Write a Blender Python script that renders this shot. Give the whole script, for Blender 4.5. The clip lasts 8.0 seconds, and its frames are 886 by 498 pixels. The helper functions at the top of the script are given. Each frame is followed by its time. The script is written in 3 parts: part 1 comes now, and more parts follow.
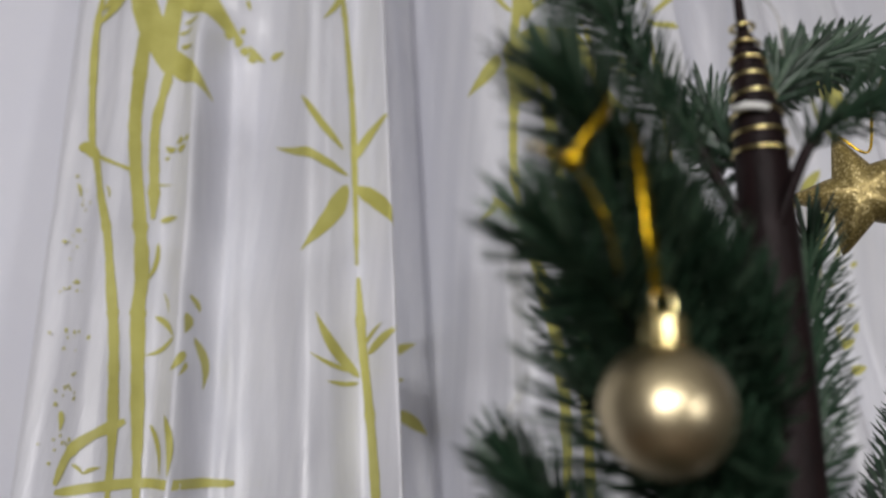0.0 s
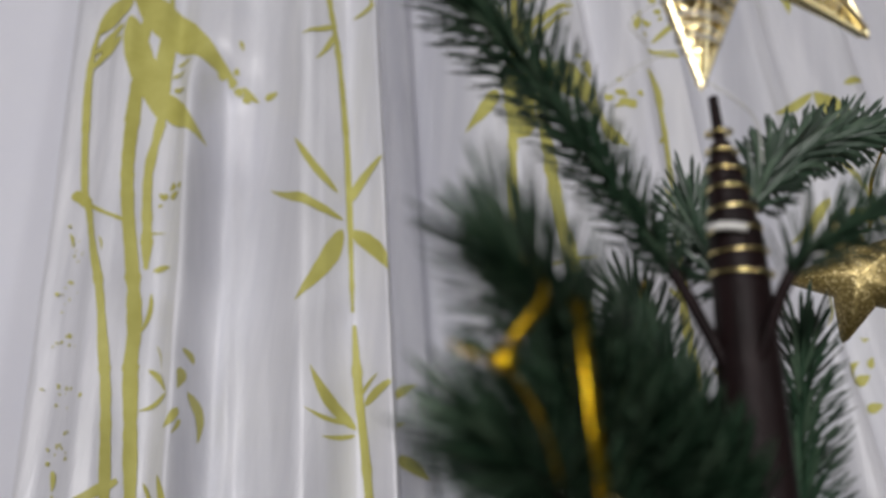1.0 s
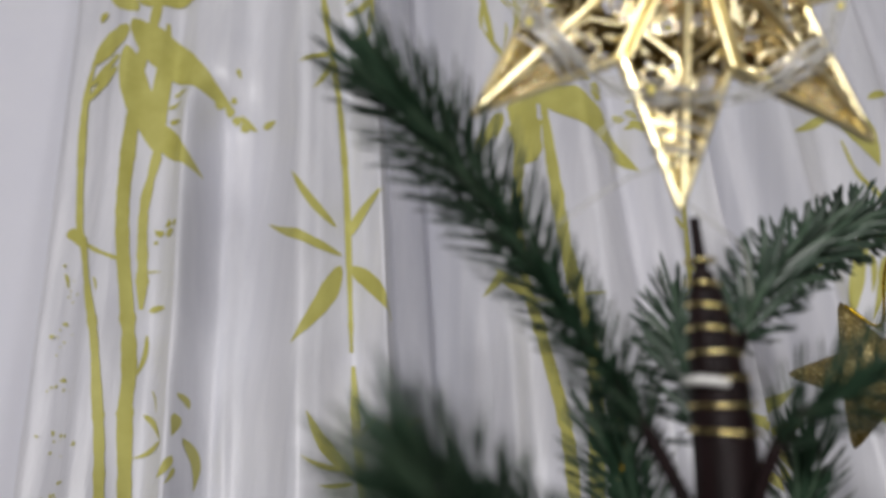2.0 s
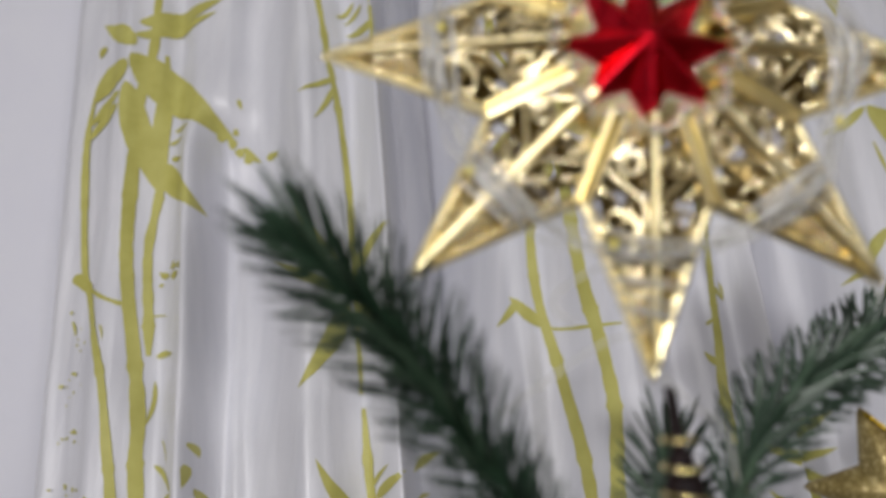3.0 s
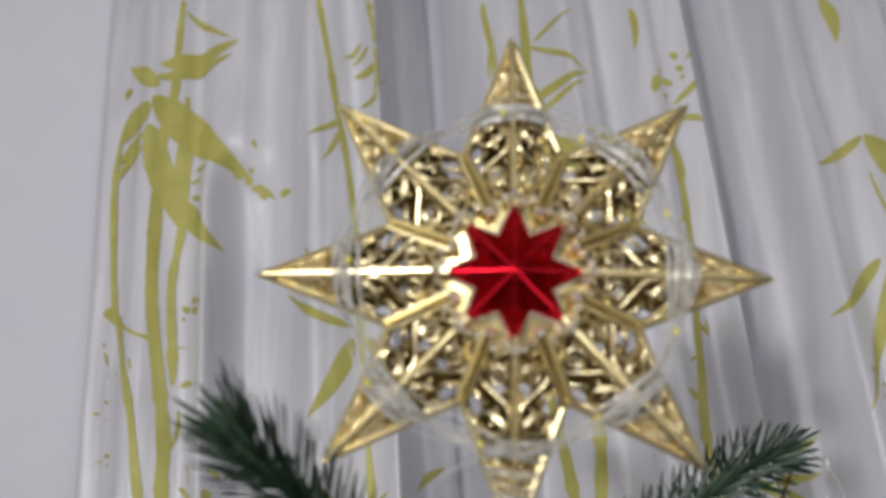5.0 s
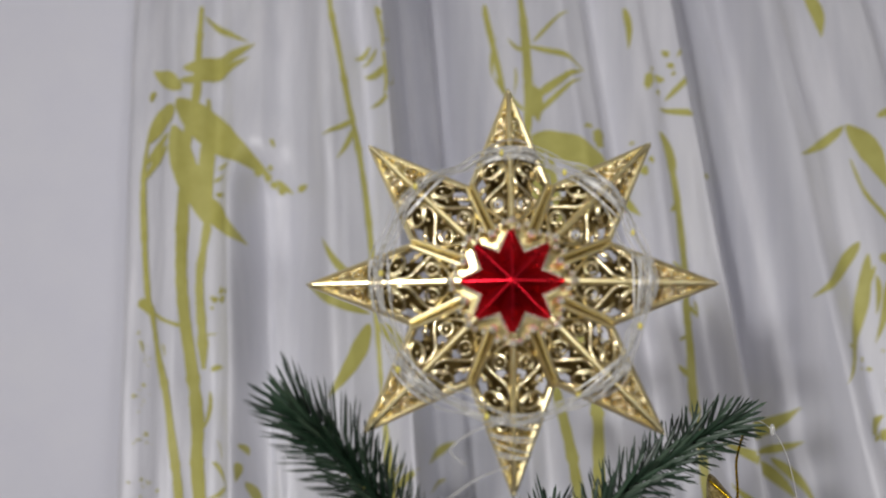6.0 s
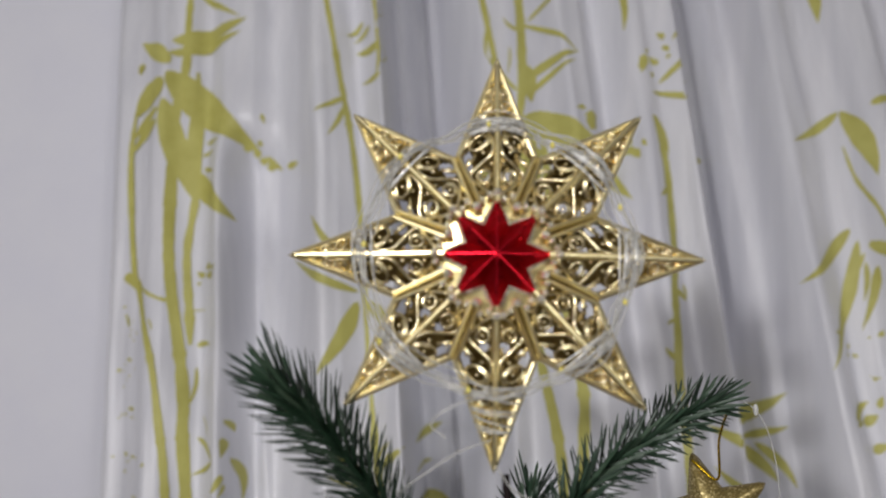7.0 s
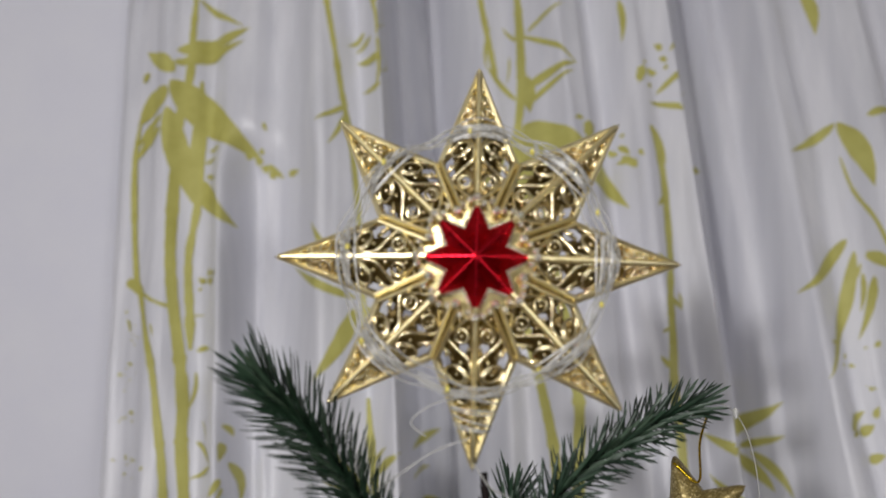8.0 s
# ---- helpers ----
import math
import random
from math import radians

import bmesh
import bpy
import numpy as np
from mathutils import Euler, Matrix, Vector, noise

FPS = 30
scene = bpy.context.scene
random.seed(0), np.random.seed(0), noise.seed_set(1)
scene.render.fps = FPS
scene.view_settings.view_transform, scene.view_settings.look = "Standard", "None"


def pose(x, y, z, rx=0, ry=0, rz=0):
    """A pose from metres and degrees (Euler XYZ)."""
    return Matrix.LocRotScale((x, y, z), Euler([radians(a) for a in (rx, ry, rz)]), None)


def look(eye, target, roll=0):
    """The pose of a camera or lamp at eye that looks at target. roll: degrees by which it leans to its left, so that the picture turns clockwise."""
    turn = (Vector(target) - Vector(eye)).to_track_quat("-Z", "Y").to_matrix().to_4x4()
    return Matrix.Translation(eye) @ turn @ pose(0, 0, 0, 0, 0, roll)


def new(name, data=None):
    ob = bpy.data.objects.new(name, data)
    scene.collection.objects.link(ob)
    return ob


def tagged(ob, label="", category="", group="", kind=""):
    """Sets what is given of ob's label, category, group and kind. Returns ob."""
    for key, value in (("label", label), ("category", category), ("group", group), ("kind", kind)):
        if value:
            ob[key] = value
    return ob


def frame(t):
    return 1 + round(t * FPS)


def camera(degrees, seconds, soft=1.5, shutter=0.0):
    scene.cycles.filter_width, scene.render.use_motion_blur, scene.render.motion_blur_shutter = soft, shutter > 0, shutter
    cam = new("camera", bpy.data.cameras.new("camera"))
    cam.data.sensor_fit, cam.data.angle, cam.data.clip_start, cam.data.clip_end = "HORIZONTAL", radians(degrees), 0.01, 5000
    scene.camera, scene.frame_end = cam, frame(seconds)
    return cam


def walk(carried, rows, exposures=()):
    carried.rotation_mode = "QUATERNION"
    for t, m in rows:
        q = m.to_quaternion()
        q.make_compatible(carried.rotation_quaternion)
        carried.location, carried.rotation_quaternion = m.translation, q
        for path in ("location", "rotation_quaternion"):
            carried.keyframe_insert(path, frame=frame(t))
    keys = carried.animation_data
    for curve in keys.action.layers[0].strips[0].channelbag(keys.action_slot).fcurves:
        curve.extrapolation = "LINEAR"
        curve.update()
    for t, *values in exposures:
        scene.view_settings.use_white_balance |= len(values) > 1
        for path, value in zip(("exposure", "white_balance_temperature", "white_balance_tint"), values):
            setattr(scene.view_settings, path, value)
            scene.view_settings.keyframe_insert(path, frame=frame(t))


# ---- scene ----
LENS = 62.3
cam = camera(LENS, 8.0, soft=1.5, shutter=0.5)
PATH = [
    (0, (0.02600, 0.02444, 1.52735), (0.14489, 0.98404, 1.78234), 3.13),
    (0.5, (0.03684, 0.02763, 1.55534), (0.14358, 0.98762, 1.81422), 2.73),
    (1, (0.04716, 0.02935, 1.57785), (0.14406, 0.98935, 1.84053), 2.36),
    (1.5, (0.05668, 0.03477, 1.60545), (0.14034, 0.99755, 1.86248), 2.50),
    (1.7, (0.06366, 0.03742, 1.61711), (0.14094, 1.00048, 1.87507), 2.63),
    (2.8, (0.09524, 0.05587, 1.68924), (0.12406, 1.02934, 1.91622), 0.26),
    (3, (0.10180, 0.05648, 1.70122), (0.12288, 1.02985, 1.92950), 0.50),
    (3.5, (0.11482, 0.05840, 1.73046), (0.11463, 1.03137, 1.96137), 0.72),
    (4, (0.12518, 0.05358, 1.75012), (0.10993, 1.02816, 1.97367), 0.07),
    (4.5, (0.14325, 0.02335, 1.76355), (0.11698, 0.99938, 1.97958), 0.95),
    (4.7, (0.14904, 0.01138, 1.76611), (0.12205, 0.98941, 1.97283), 1.02),
    (5.8, (0.14873, -0.08236, 1.77283), (0.10287, 0.90306, 1.93670), -0.08),
    (6, (0.14801, -0.08836, 1.77207), (0.11004, 0.89769, 1.93413), 0.06),
    (6.5, (0.14927, -0.08329, 1.76987), (0.11841, 0.90506, 1.91886), 0.53),
    (7, (0.15182, -0.08236, 1.76742), (0.12410, 0.90742, 1.90731), 1.00),
    (7.5, (0.16225, -0.08851, 1.76447), (0.13332, 0.89943, 1.91655), 1.40),
    (8, (0.16447, -0.09105, 1.76282), (0.12720, 0.89641, 1.91623), 1.44),
]
walk(cam, [(t, look(eye, target, roll)) for t, eye, target, roll in PATH], exposures=[(0, 0.25), (1.7, 0.22), (3.5, 0.15), (4.7, 0.06), (6, 0.04), (8, 0.04)])
# the film's camera is focused between the star and the curtain, with a wide aperture
cam.data.dof.use_dof = True
cam.data.dof.focus_distance = 0.49
cam.data.dof.aperture_fstop = 5.0
cam.data.dof.aperture_blades = 0
scene.view_settings.exposure = 0.0

# ---- light: a closed room with light panels on two stands ----
world = bpy.data.worlds.new("world")
scene.world = world
world.use_nodes = True
world.node_tree.nodes["Background"].inputs[0].default_value = (0.05, 0.055, 0.065, 1)
world.node_tree.nodes["Background"].inputs[1].default_value = 0.2


def area_lamp(name, place, target, sx, sy, watts, colour):
    data = bpy.data.lights.new(name, "AREA")
    data.shape, data.size, data.size_y, data.energy, data.color = "RECTANGLE", sx, sy, watts, colour
    ob = new(name, data)
    ob.matrix_world = look(place, target)
    return ob


# square light panels on two floor stands behind the camera, to both sides: stand, height, way they face, watts
LAMPS = [((-0.90, -1.93), 2.00, (0.41, 0.9, -0.05), 28), ((1.22, -1.93), 1.70, (-0.41, 0.9, 0), 7.5)]
for (px, py), pz, way, watts in LAMPS:
    spot = Vector((px, py, pz)) + Vector(way) * 0.065
    area_lamp("light_panel_glow", spot, spot + Vector(way), 0.15, 0.15, watts, (0.995, 0.967, 0.968))
# the ceiling light of the room, high behind the camera
CEILING_LIGHT = (-0.20, -3.9, 2.748)
area_lamp("ceiling_light_glow", (CEILING_LIGHT[0], CEILING_LIGHT[1], 2.69), (0.2, 0.6, 1.7), 0.24, 0.24, 50, (0.995, 0.967, 0.968))


# ---- materials ----
def material(name):
    m = bpy.data.materials.new(name)
    m.use_nodes = True
    nt = m.node_tree
    return m, nt, nt.nodes["Principled BSDF"]


def node(nt, kind, **values):
    n = nt.nodes.new(kind)
    for key, value in values.items():
        n.inputs[key.replace("_", " ")].default_value = value
    return n


def ramp(nt, source, stops):
    n = nt.nodes.new("ShaderNodeValToRGB")
    el = n.color_ramp.elements
    el[0].position, el[0].color = stops[0][0], (*stops[0][1], 1)
    el[1].position, el[1].color = stops[-1][0], (*stops[-1][1], 1)
    for p, c in stops[1:-1]:
        e = el.new(p)
        e.color = (*c, 1)
    nt.links.new(source, n.inputs[0])
    return n


def coords(nt, scale=(1, 1, 1), out="Object"):
    tc = nt.nodes.new("ShaderNodeTexCoord")
    mp = nt.nodes.new("ShaderNodeMapping")
    mp.inputs["Scale"].default_value = scale
    nt.links.new(tc.outputs[out], mp.inputs[0])
    return mp.outputs[0]


def noise_node(nt, vec, scale, detail=3.0, rough=0.55):
    n = node(nt, "ShaderNodeTexNoise", Scale=scale, Detail=detail, Roughness=rough)
    nt.links.new(vec, n.inputs["Vector"])
    return n.outputs["Fac"]


def bump(nt, bsdf, height, strength, distance):
    b = node(nt, "ShaderNodeBump", Strength=strength, Distance=distance)
    nt.links.new(height, b.inputs["Height"])
    nt.links.new(b.outputs[0], bsdf.inputs["Normal"])


def surface(name, low, high, scale, rough, metal=0.0, stretch=(1, 1, 1), bump_by=0.0, bump_size=0.001, rough_span=0.1, detail=4.0):
    m, nt, b = material(name)
    v = coords(nt, stretch)
    n = noise_node(nt, v, scale, detail)
    r = ramp(nt, n, [(0.3, low), (0.7, high)])
    nt.links.new(r.outputs[0], b.inputs["Base Color"])
    n2 = noise_node(nt, v, scale * 4.3, 2.0)
    mr = node(nt, "ShaderNodeMapRange", To_Min=max(0.02, rough - rough_span), To_Max=rough + rough_span)
    nt.links.new(n2, mr.inputs["Value"])
    nt.links.new(mr.outputs[0], b.inputs["Roughness"])
    b.inputs["Metallic"].default_value = metal
    if bump_by:
        bump(nt, b, n2, bump_by, bump_size)
    return m


GOLD = surface("gold_plated_plastic", (0.80, 0.64, 0.27), (0.97, 0.84, 0.44), 90, 0.21, 1.0, bump_by=0.25, bump_size=0.0004)
BAR = surface("satin_gold_bars", (0.90, 0.77, 0.42), (1.0, 0.90, 0.56), 60, 0.33, 1.0, bump_by=0.12, bump_size=0.0003, rough_span=0.06)
# dull dark gold: the shade in the star's gaps is put into its colour
GAP_GOLD = surface("dark_gold_gap_shade", (0.07, 0.045, 0.016), (0.26, 0.19, 0.075), 120, 0.36, 1.0, bump_by=0.2, bump_size=0.0006)
# darker amber for the lower tips and the sideways and lower side walls
AMBER = surface("dark_amber_gold", (0.50, 0.27, 0.06), (0.72, 0.48, 0.16), 120, 0.16, 1.0)
SCROLL = surface("gold_scrollwork_plating", (0.88, 0.74, 0.40), (1.0, 0.91, 0.62), 140, 0.20, 1.0, bump_by=0.12, bump_size=0.0004)
RIM = surface("pale_gold_rim", (0.92, 0.86, 0.64), (1.0, 0.97, 0.86), 330, 0.24, 0.85, bump_by=0.9, bump_size=0.0016)
PALE_WIRE = surface("pale_wire_highlight", (0.82, 0.82, 0.80), (0.95, 0.95, 0.93), 400, 0.18, 0.2)
RED = surface("red_foil", (0.54, 0.007, 0.018), (0.74, 0.016, 0.036), 60, 0.30, 1.0, bump_by=0.04, bump_size=0.0004)
BARK = surface("brown_plastic_trunk", (0.005, 0.003, 0.0032), (0.015, 0.008, 0.0085), 160, 0.5, stretch=(1, 1, 0.25), bump_by=0.4, bump_size=0.0008)
BARK.node_tree.nodes["Principled BSDF"].inputs["Specular IOR Level"].default_value = 0.12
TAPE = surface("white_tape", (0.62, 0.62, 0.60), (0.78, 0.78, 0.76), 200, 0.35)
RIBBON = surface("gold_ribbon", (0.52, 0.31, 0.008), (0.82, 0.56, 0.025), 220, 0.26, 0.95, bump_by=0.3, bump_size=0.0004)
BALL = surface("satin_gold_bauble", (0.55, 0.465, 0.285), (0.66, 0.565, 0.37), 40, 0.36, 1.0, rough_span=0.05)
LED = surface("yellow_led", (0.70, 0.60, 0.08), (0.85, 0.75, 0.20), 300, 0.3)
WALL = surface("white_wall_paint", (0.835, 0.845, 0.94), (0.87, 0.88, 0.955), 7, 0.75, bump_by=0.12, bump_size=0.002, detail=6)
ROOM = surface("unseen_wall_grey", (0.13, 0.125, 0.12), (0.18, 0.175, 0.17), 7, 0.75, bump_by=0.12, bump_size=0.002, detail=6)
CEILING = surface("unseen_room_grey", (0.42, 0.41, 0.38), (0.48, 0.47, 0.44), 6, 0.8)
FLOOR = surface("tan_wood_floor", (0.09, 0.055, 0.035), (0.16, 0.10, 0.06), 9, 0.4, stretch=(1, 8, 1))
BLACK = surface("black_enamel", (0.015, 0.015, 0.015), (0.03, 0.03, 0.03), 20, 0.4)
ROD = surface("brushed_steel", (0.5, 0.5, 0.5), (0.65, 0.65, 0.65), 30, 0.3, 1.0)


def fabric_material():
    m, nt, b = material("white_satin_curtain")
    v = coords(nt, (1, 1, 0.035))
    streak = noise_node(nt, v, 30, 5.0, 0.6)
    col = ramp(nt, streak, [(0.28, (0.665, 0.675, 0.735)), (0.5, (0.725, 0.735, 0.785)), (0.72, (0.80, 0.805, 0.85))])
    blotch = noise_node(nt, coords(nt, (1, 1, 0.4)), 5, 3.0)
    mix = nt.nodes.new("ShaderNodeMixRGB")
    mix.blend_type = "MULTIPLY"
    mix.inputs[0].default_value = 0.5
    tone = ramp(nt, blotch, [(0.3, (0.86, 0.85, 0.88)), (0.7, (1, 1, 1))])
    nt.links.new(col.outputs[0], mix.inputs[1])
    nt.links.new(tone.outputs[0], mix.inputs[2])
    nt.links.new(mix.outputs[0], b.inputs["Base Color"])
    mr = node(nt, "ShaderNodeMapRange", To_Min=0.30, To_Max=0.56)
    nt.links.new(streak, mr.inputs["Value"])
    nt.links.new(mr.outputs[0], b.inputs["Roughness"])
    b.inputs["Specular IOR Level"].default_value = 0.75
    b.inputs["Sheen Weight"].default_value = 0.15
    fine = noise_node(nt, coords(nt, (1, 1, 0.02)), 260, 2.0)
    bump(nt, b, fine, 0.26, 0.0022)
    return m


def print_material():
    m, nt, b = material("olive_yellow_print")
    n = noise_node(nt, coords(nt), 24, 4.0)
    col = ramp(nt, n, [(0.3, (0.45, 0.425, 0.105)), (0.7, (0.565, 0.545, 0.165))])
    nt.links.new(col.outputs[0], b.inputs["Base Color"])
    b.inputs["Roughness"].default_value = 0.55
    return m


def needle_material():
    m, nt, b = material("green_plastic_needles")
    g = nt.nodes.new("ShaderNodeNewGeometry")
    r = ramp(nt, g.outputs["Random Per Island"], [(0.0, (0.010, 0.028, 0.014)), (0.6, (0.028, 0.064, 0.036)), (1.0, (0.072, 0.116, 0.074))])
    n = noise_node(nt, coords(nt), 300, 2.0)
    mix = nt.nodes.new("ShaderNodeMixRGB")
    mix.blend_type = "MULTIPLY"
    mix.inputs[0].default_value = 0.6
    tone = ramp(nt, n, [(0.3, (0.6, 0.6, 0.6)), (0.7, (1, 1, 1))])
    nt.links.new(r.outputs[0], mix.inputs[1])
    nt.links.new(tone.outputs[0], mix.inputs[2])
    nt.links.new(mix.outputs[0], b.inputs["Base Color"])
    b.inputs["Roughness"].default_value = 0.42
    return m


def glitter_material():
    m, nt, b = material("gold_glitter")
    v = node(nt, "ShaderNodeTexVoronoi", Scale=900.0)
    nt.links.new(coords(nt), v.inputs["Vector"])
    sep = nt.nodes.new("ShaderNodeSeparateColor")
    nt.links.new(v.outputs["Color"], sep.inputs[0])
    col = ramp(nt, sep.outputs[0], [(0.0, (0.19, 0.14, 0.045)), (0.75, (0.33, 0.255, 0.09)), (1.0, (0.62, 0.51, 0.25))])
    nt.links.new(col.outputs[0], b.inputs["Base Color"])
    mr = node(nt, "ShaderNodeMapRange", To_Min=0.55, To_Max=0.32)
    nt.links.new(sep.outputs[1], mr.inputs["Value"])
    nt.links.new(mr.outputs[0], b.inputs["Roughness"])
    b.inputs["Metallic"].default_value = 0.45
    bump(nt, b, sep.outputs[2], 0.8, 0.0008)
    return m


def wire_material():
    m, nt, b = material("clear_wire")
    b.inputs["Base Color"].default_value = (0.86, 0.86, 0.83, 1)
    b.inputs["Roughness"].default_value = 0.12
    b.inputs["Transmission Weight"].default_value = 0.6
    b.inputs["IOR"].default_value = 1.4
    n = noise_node(nt, coords(nt), 500, 2.0)
    bump(nt, b, n, 0.3, 0.0005)
    return m


FABRIC, PRINT, NEEDLE, GLITTER, WIRE = fabric_material(), print_material(), needle_material(), glitter_material(), wire_material()
m, nt, b = material("lamp_diffuser")
b.inputs["Base Color"].default_value = (0.9, 0.9, 0.9, 1)
b.inputs["Emission Color"].default_value = (0.97, 0.98, 1, 1)
b.inputs["Emission Strength"].default_value = 6.0
DIFFUSER = m


# ---- mesh helpers ----
class Geo:
    """Vertices and faces of one mesh, gathered piece by piece."""

    def __init__(self):
        self.v, self.f = [], []

    def add(self, verts, faces):
        n = len(self.v)
        self.v += [tuple(p) for p in verts]
        self.f += [tuple(i + n for i in face) for face in faces]
        return self

    def box(self, lo, hi):
        (a, b, c), (d, e, g) = lo, hi
        return self.add([(a, b, c), (d, b, c), (d, e, c), (a, e, c), (a, b, g), (d, b, g), (d, e, g), (a, e, g)],
                        [(0, 3, 2, 1), (4, 5, 6, 7), (0, 1, 5, 4), (1, 2, 6, 5), (2, 3, 7, 6), (3, 0, 4, 7)])

    def tube(self, pts, radius, sides=6, closed=False, flat=1.0):
        """A tube along pts; radius is a number or one for each point; flat squeezes it across."""
        pts = [Vector(p) for p in pts]
        n = len(pts)
        radii = radius if hasattr(radius, "__len__") else [radius] * n
        verts, faces, side = [], [], None
        for i, p in enumerate(pts):
            a = pts[(i - 1) % n] if closed or i > 0 else p
            c = pts[(i + 1) % n] if closed or i < n - 1 else p
            along = (c - a).normalized()
            if side is None:
                side = along.orthogonal().normalized()
            side = (side - along * side.dot(along)).normalized()
            up = along.cross(side)
            for k in range(sides):
                q = 2 * math.pi * k / sides
                verts.append(p + (side * math.cos(q) + up * math.sin(q) * flat) * radii[i])
        for i in range(n if closed else n - 1):
            j = (i + 1) % n
            for k in range(sides):
                l = (k + 1) % sides
                faces.append((i * sides + k, i * sides + l, j * sides + l, j * sides + k))
        if not closed:
            faces += [tuple(reversed(range(sides))), tuple((n - 1) * sides + k for k in range(sides))]
        return self.add(verts, faces)

    def ball(self, c, r, rings=8, sides=12, squash=1.0):
        c = Vector(c)
        verts = [c + Vector((0, 0, r * squash))]
        for i in range(1, rings):
            a = math.pi * i / rings
            verts += [c + Vector((r * math.sin(a) * math.cos(q), r * math.sin(a) * math.sin(q), r * math.cos(a) * squash)) for q in (2 * math.pi * k / sides for k in range(sides))]
        verts.append(c - Vector((0, 0, r * squash)))
        faces = [(0, 1 + k, 1 + (k + 1) % sides) for k in range(sides)]
        for i in range(rings - 2):
            for k in range(sides):
                a, b2 = 1 + i * sides + k, 1 + i * sides + (k + 1) % sides
                faces.append((a, a + sides, b2 + sides, b2))
        last = len(verts) - 1
        faces += [(last, last - sides + (k + 1) % sides, last - sides + k) for k in range(sides)]
        return self.add(verts, faces)

    def beam(self, a, b, wa, wb, ha, hb, up):
        """A roof-shaped bar from a to b: width and height at both ends, ridge towards up."""
        a, b, up = Vector(a), Vector(b), Vector(up).normalized()
        side = (b - a).cross(up).normalized()
        verts = []
        for p, w, h in ((a, wa, ha), (b, wb, hb)):
            verts += [p - side * w / 2 - up * h * 0.5, p - side * w / 2, p - side * w * 0.16 + up * h * 0.5, p + side * w * 0.16 + up * h * 0.5, p + side * w / 2, p + side * w / 2 - up * h * 0.5]
        faces = [tuple(range(5, -1, -1)), tuple(range(6, 12))] + [(k, (k + 1) % 6, 6 + (k + 1) % 6, 6 + k) for k in range(6)]
        return self.add(verts, faces)

    def mesh(self, name, smooth=False):
        me = bpy.data.meshes.new(name)
        me.from_pydata(self.v, [], self.f)
        me.validate()
        if smooth:
            me.shade_smooth()
        me.update()
        return me


def thing(name, label, category, group="", kind="", place=(0, 0, 0)):
    ob = new(name)
    ob.empty_display_size = 0.02
    ob.location = place
    return tagged(ob, label, category, group, kind)


def part(name, geo, mat, parent=None, label="", smooth=False, kind=""):
    me = geo if isinstance(geo, bpy.types.Mesh) else geo.mesh(name, smooth)
    if mat and not me.materials:
        me.materials.append(mat)
    ob = new(name, me)
    ob.parent = parent
    return tagged(ob, label, kind=kind)


def curve(points, steps):
    """A smooth line through points (Catmull-Rom)."""
    p = [Vector(q) for q in points]
    p = [p[0] * 2 - p[1]] + p + [p[-1] * 2 - p[-2]]
    out = []
    for i in range(1, len(p) - 2):
        for s in range(steps):
            t = s / steps
            out.append(0.5 * (2 * p[i] + (p[i + 1] - p[i - 1]) * t + (2 * p[i - 1] - 5 * p[i] + 4 * p[i + 1] - p[i + 2]) * t * t + (3 * p[i] - p[i - 1] - 3 * p[i + 1] + p[i + 2]) * t ** 3))
    return out + [p[-2]]


# ---- the room ----
X0, X1, Y0, Y1, H = -2.2, 2.4, -4.7, 1.28, 2.75


def setting(name, lo, hi, mat, label, category):
    ob = part(name, Geo().box(lo, hi), mat)
    return tagged(ob, label, category, kind="structure")


setting("wall_north", (X0 - 0.15, Y1, -0.02), (X1 + 0.15, Y1 + 0.15, H + 0.02), WALL, "plain bluish white painted wall behind the curtain", "wall")
# unseen walls, floor and ceiling; their tones set how much light bounces
setting("wall_south", (X0 - 0.15, Y0 - 0.15, -0.02), (X1 + 0.15, Y0, H + 0.02), CEILING, "unseen rear wall, grey set for the bounced light", "wall")
setting("wall_west", (X0 - 0.15, Y0, -0.02), (X0, Y1, H + 0.02), ROOM, "unseen side wall, dark grey to limit bounced light", "wall")
setting("wall_east", (X1, Y0, -0.02), (X1 + 0.15, Y1, H + 0.02), ROOM, "unseen side wall, dark grey to limit bounced light", "wall")
setting("floor", (X0, Y0, -0.12), (X1, Y1, 0.0), FLOOR, "plain tan wooden floor", "floor")
setting("ceiling", (X0, Y0, H), (X1, Y1, H + 0.1), CEILING, "unseen ceiling, grey set for the bounced light", "ceiling")

for spot in sorted({row[0] for row in LAMPS}):
    lamp = thing("floor_lamp", "black light stand on the floor with glowing square panels", "floor lamp", "light stands", place=(spot[0], spot[1], 0))
    top = max(row[1] for row in LAMPS if row[0] == spot)
    part("pole", Geo().tube([(0, 0, 0.02), (0, 0, top - 0.05)], 0.012, 12), BLACK, lamp, smooth=True)
    for k in range(3):
        q = 2 * math.pi * k / 3 + 0.4
        part("leg", Geo().tube([(0.01 * math.cos(q), 0.01 * math.sin(q), 0.42), (0.42 * math.cos(q), 0.42 * math.sin(q), 0.008)], 0.008, 8), BLACK, lamp, smooth=True)
    for place, pz, way, watts in LAMPS:
        if place == spot:
            head = part("head", Geo().box((-0.09, -0.09, -0.02), (0.09, 0.09, 0.03)), BLACK, lamp)
            head.matrix_basis = look((0, 0, pz), Vector((0, 0, pz)) + Vector(way))
            part("diffuser", Geo().box((-0.075, -0.075, -0.034), (0.075, 0.075, -0.022)), DIFFUSER, head, "glowing white panel")


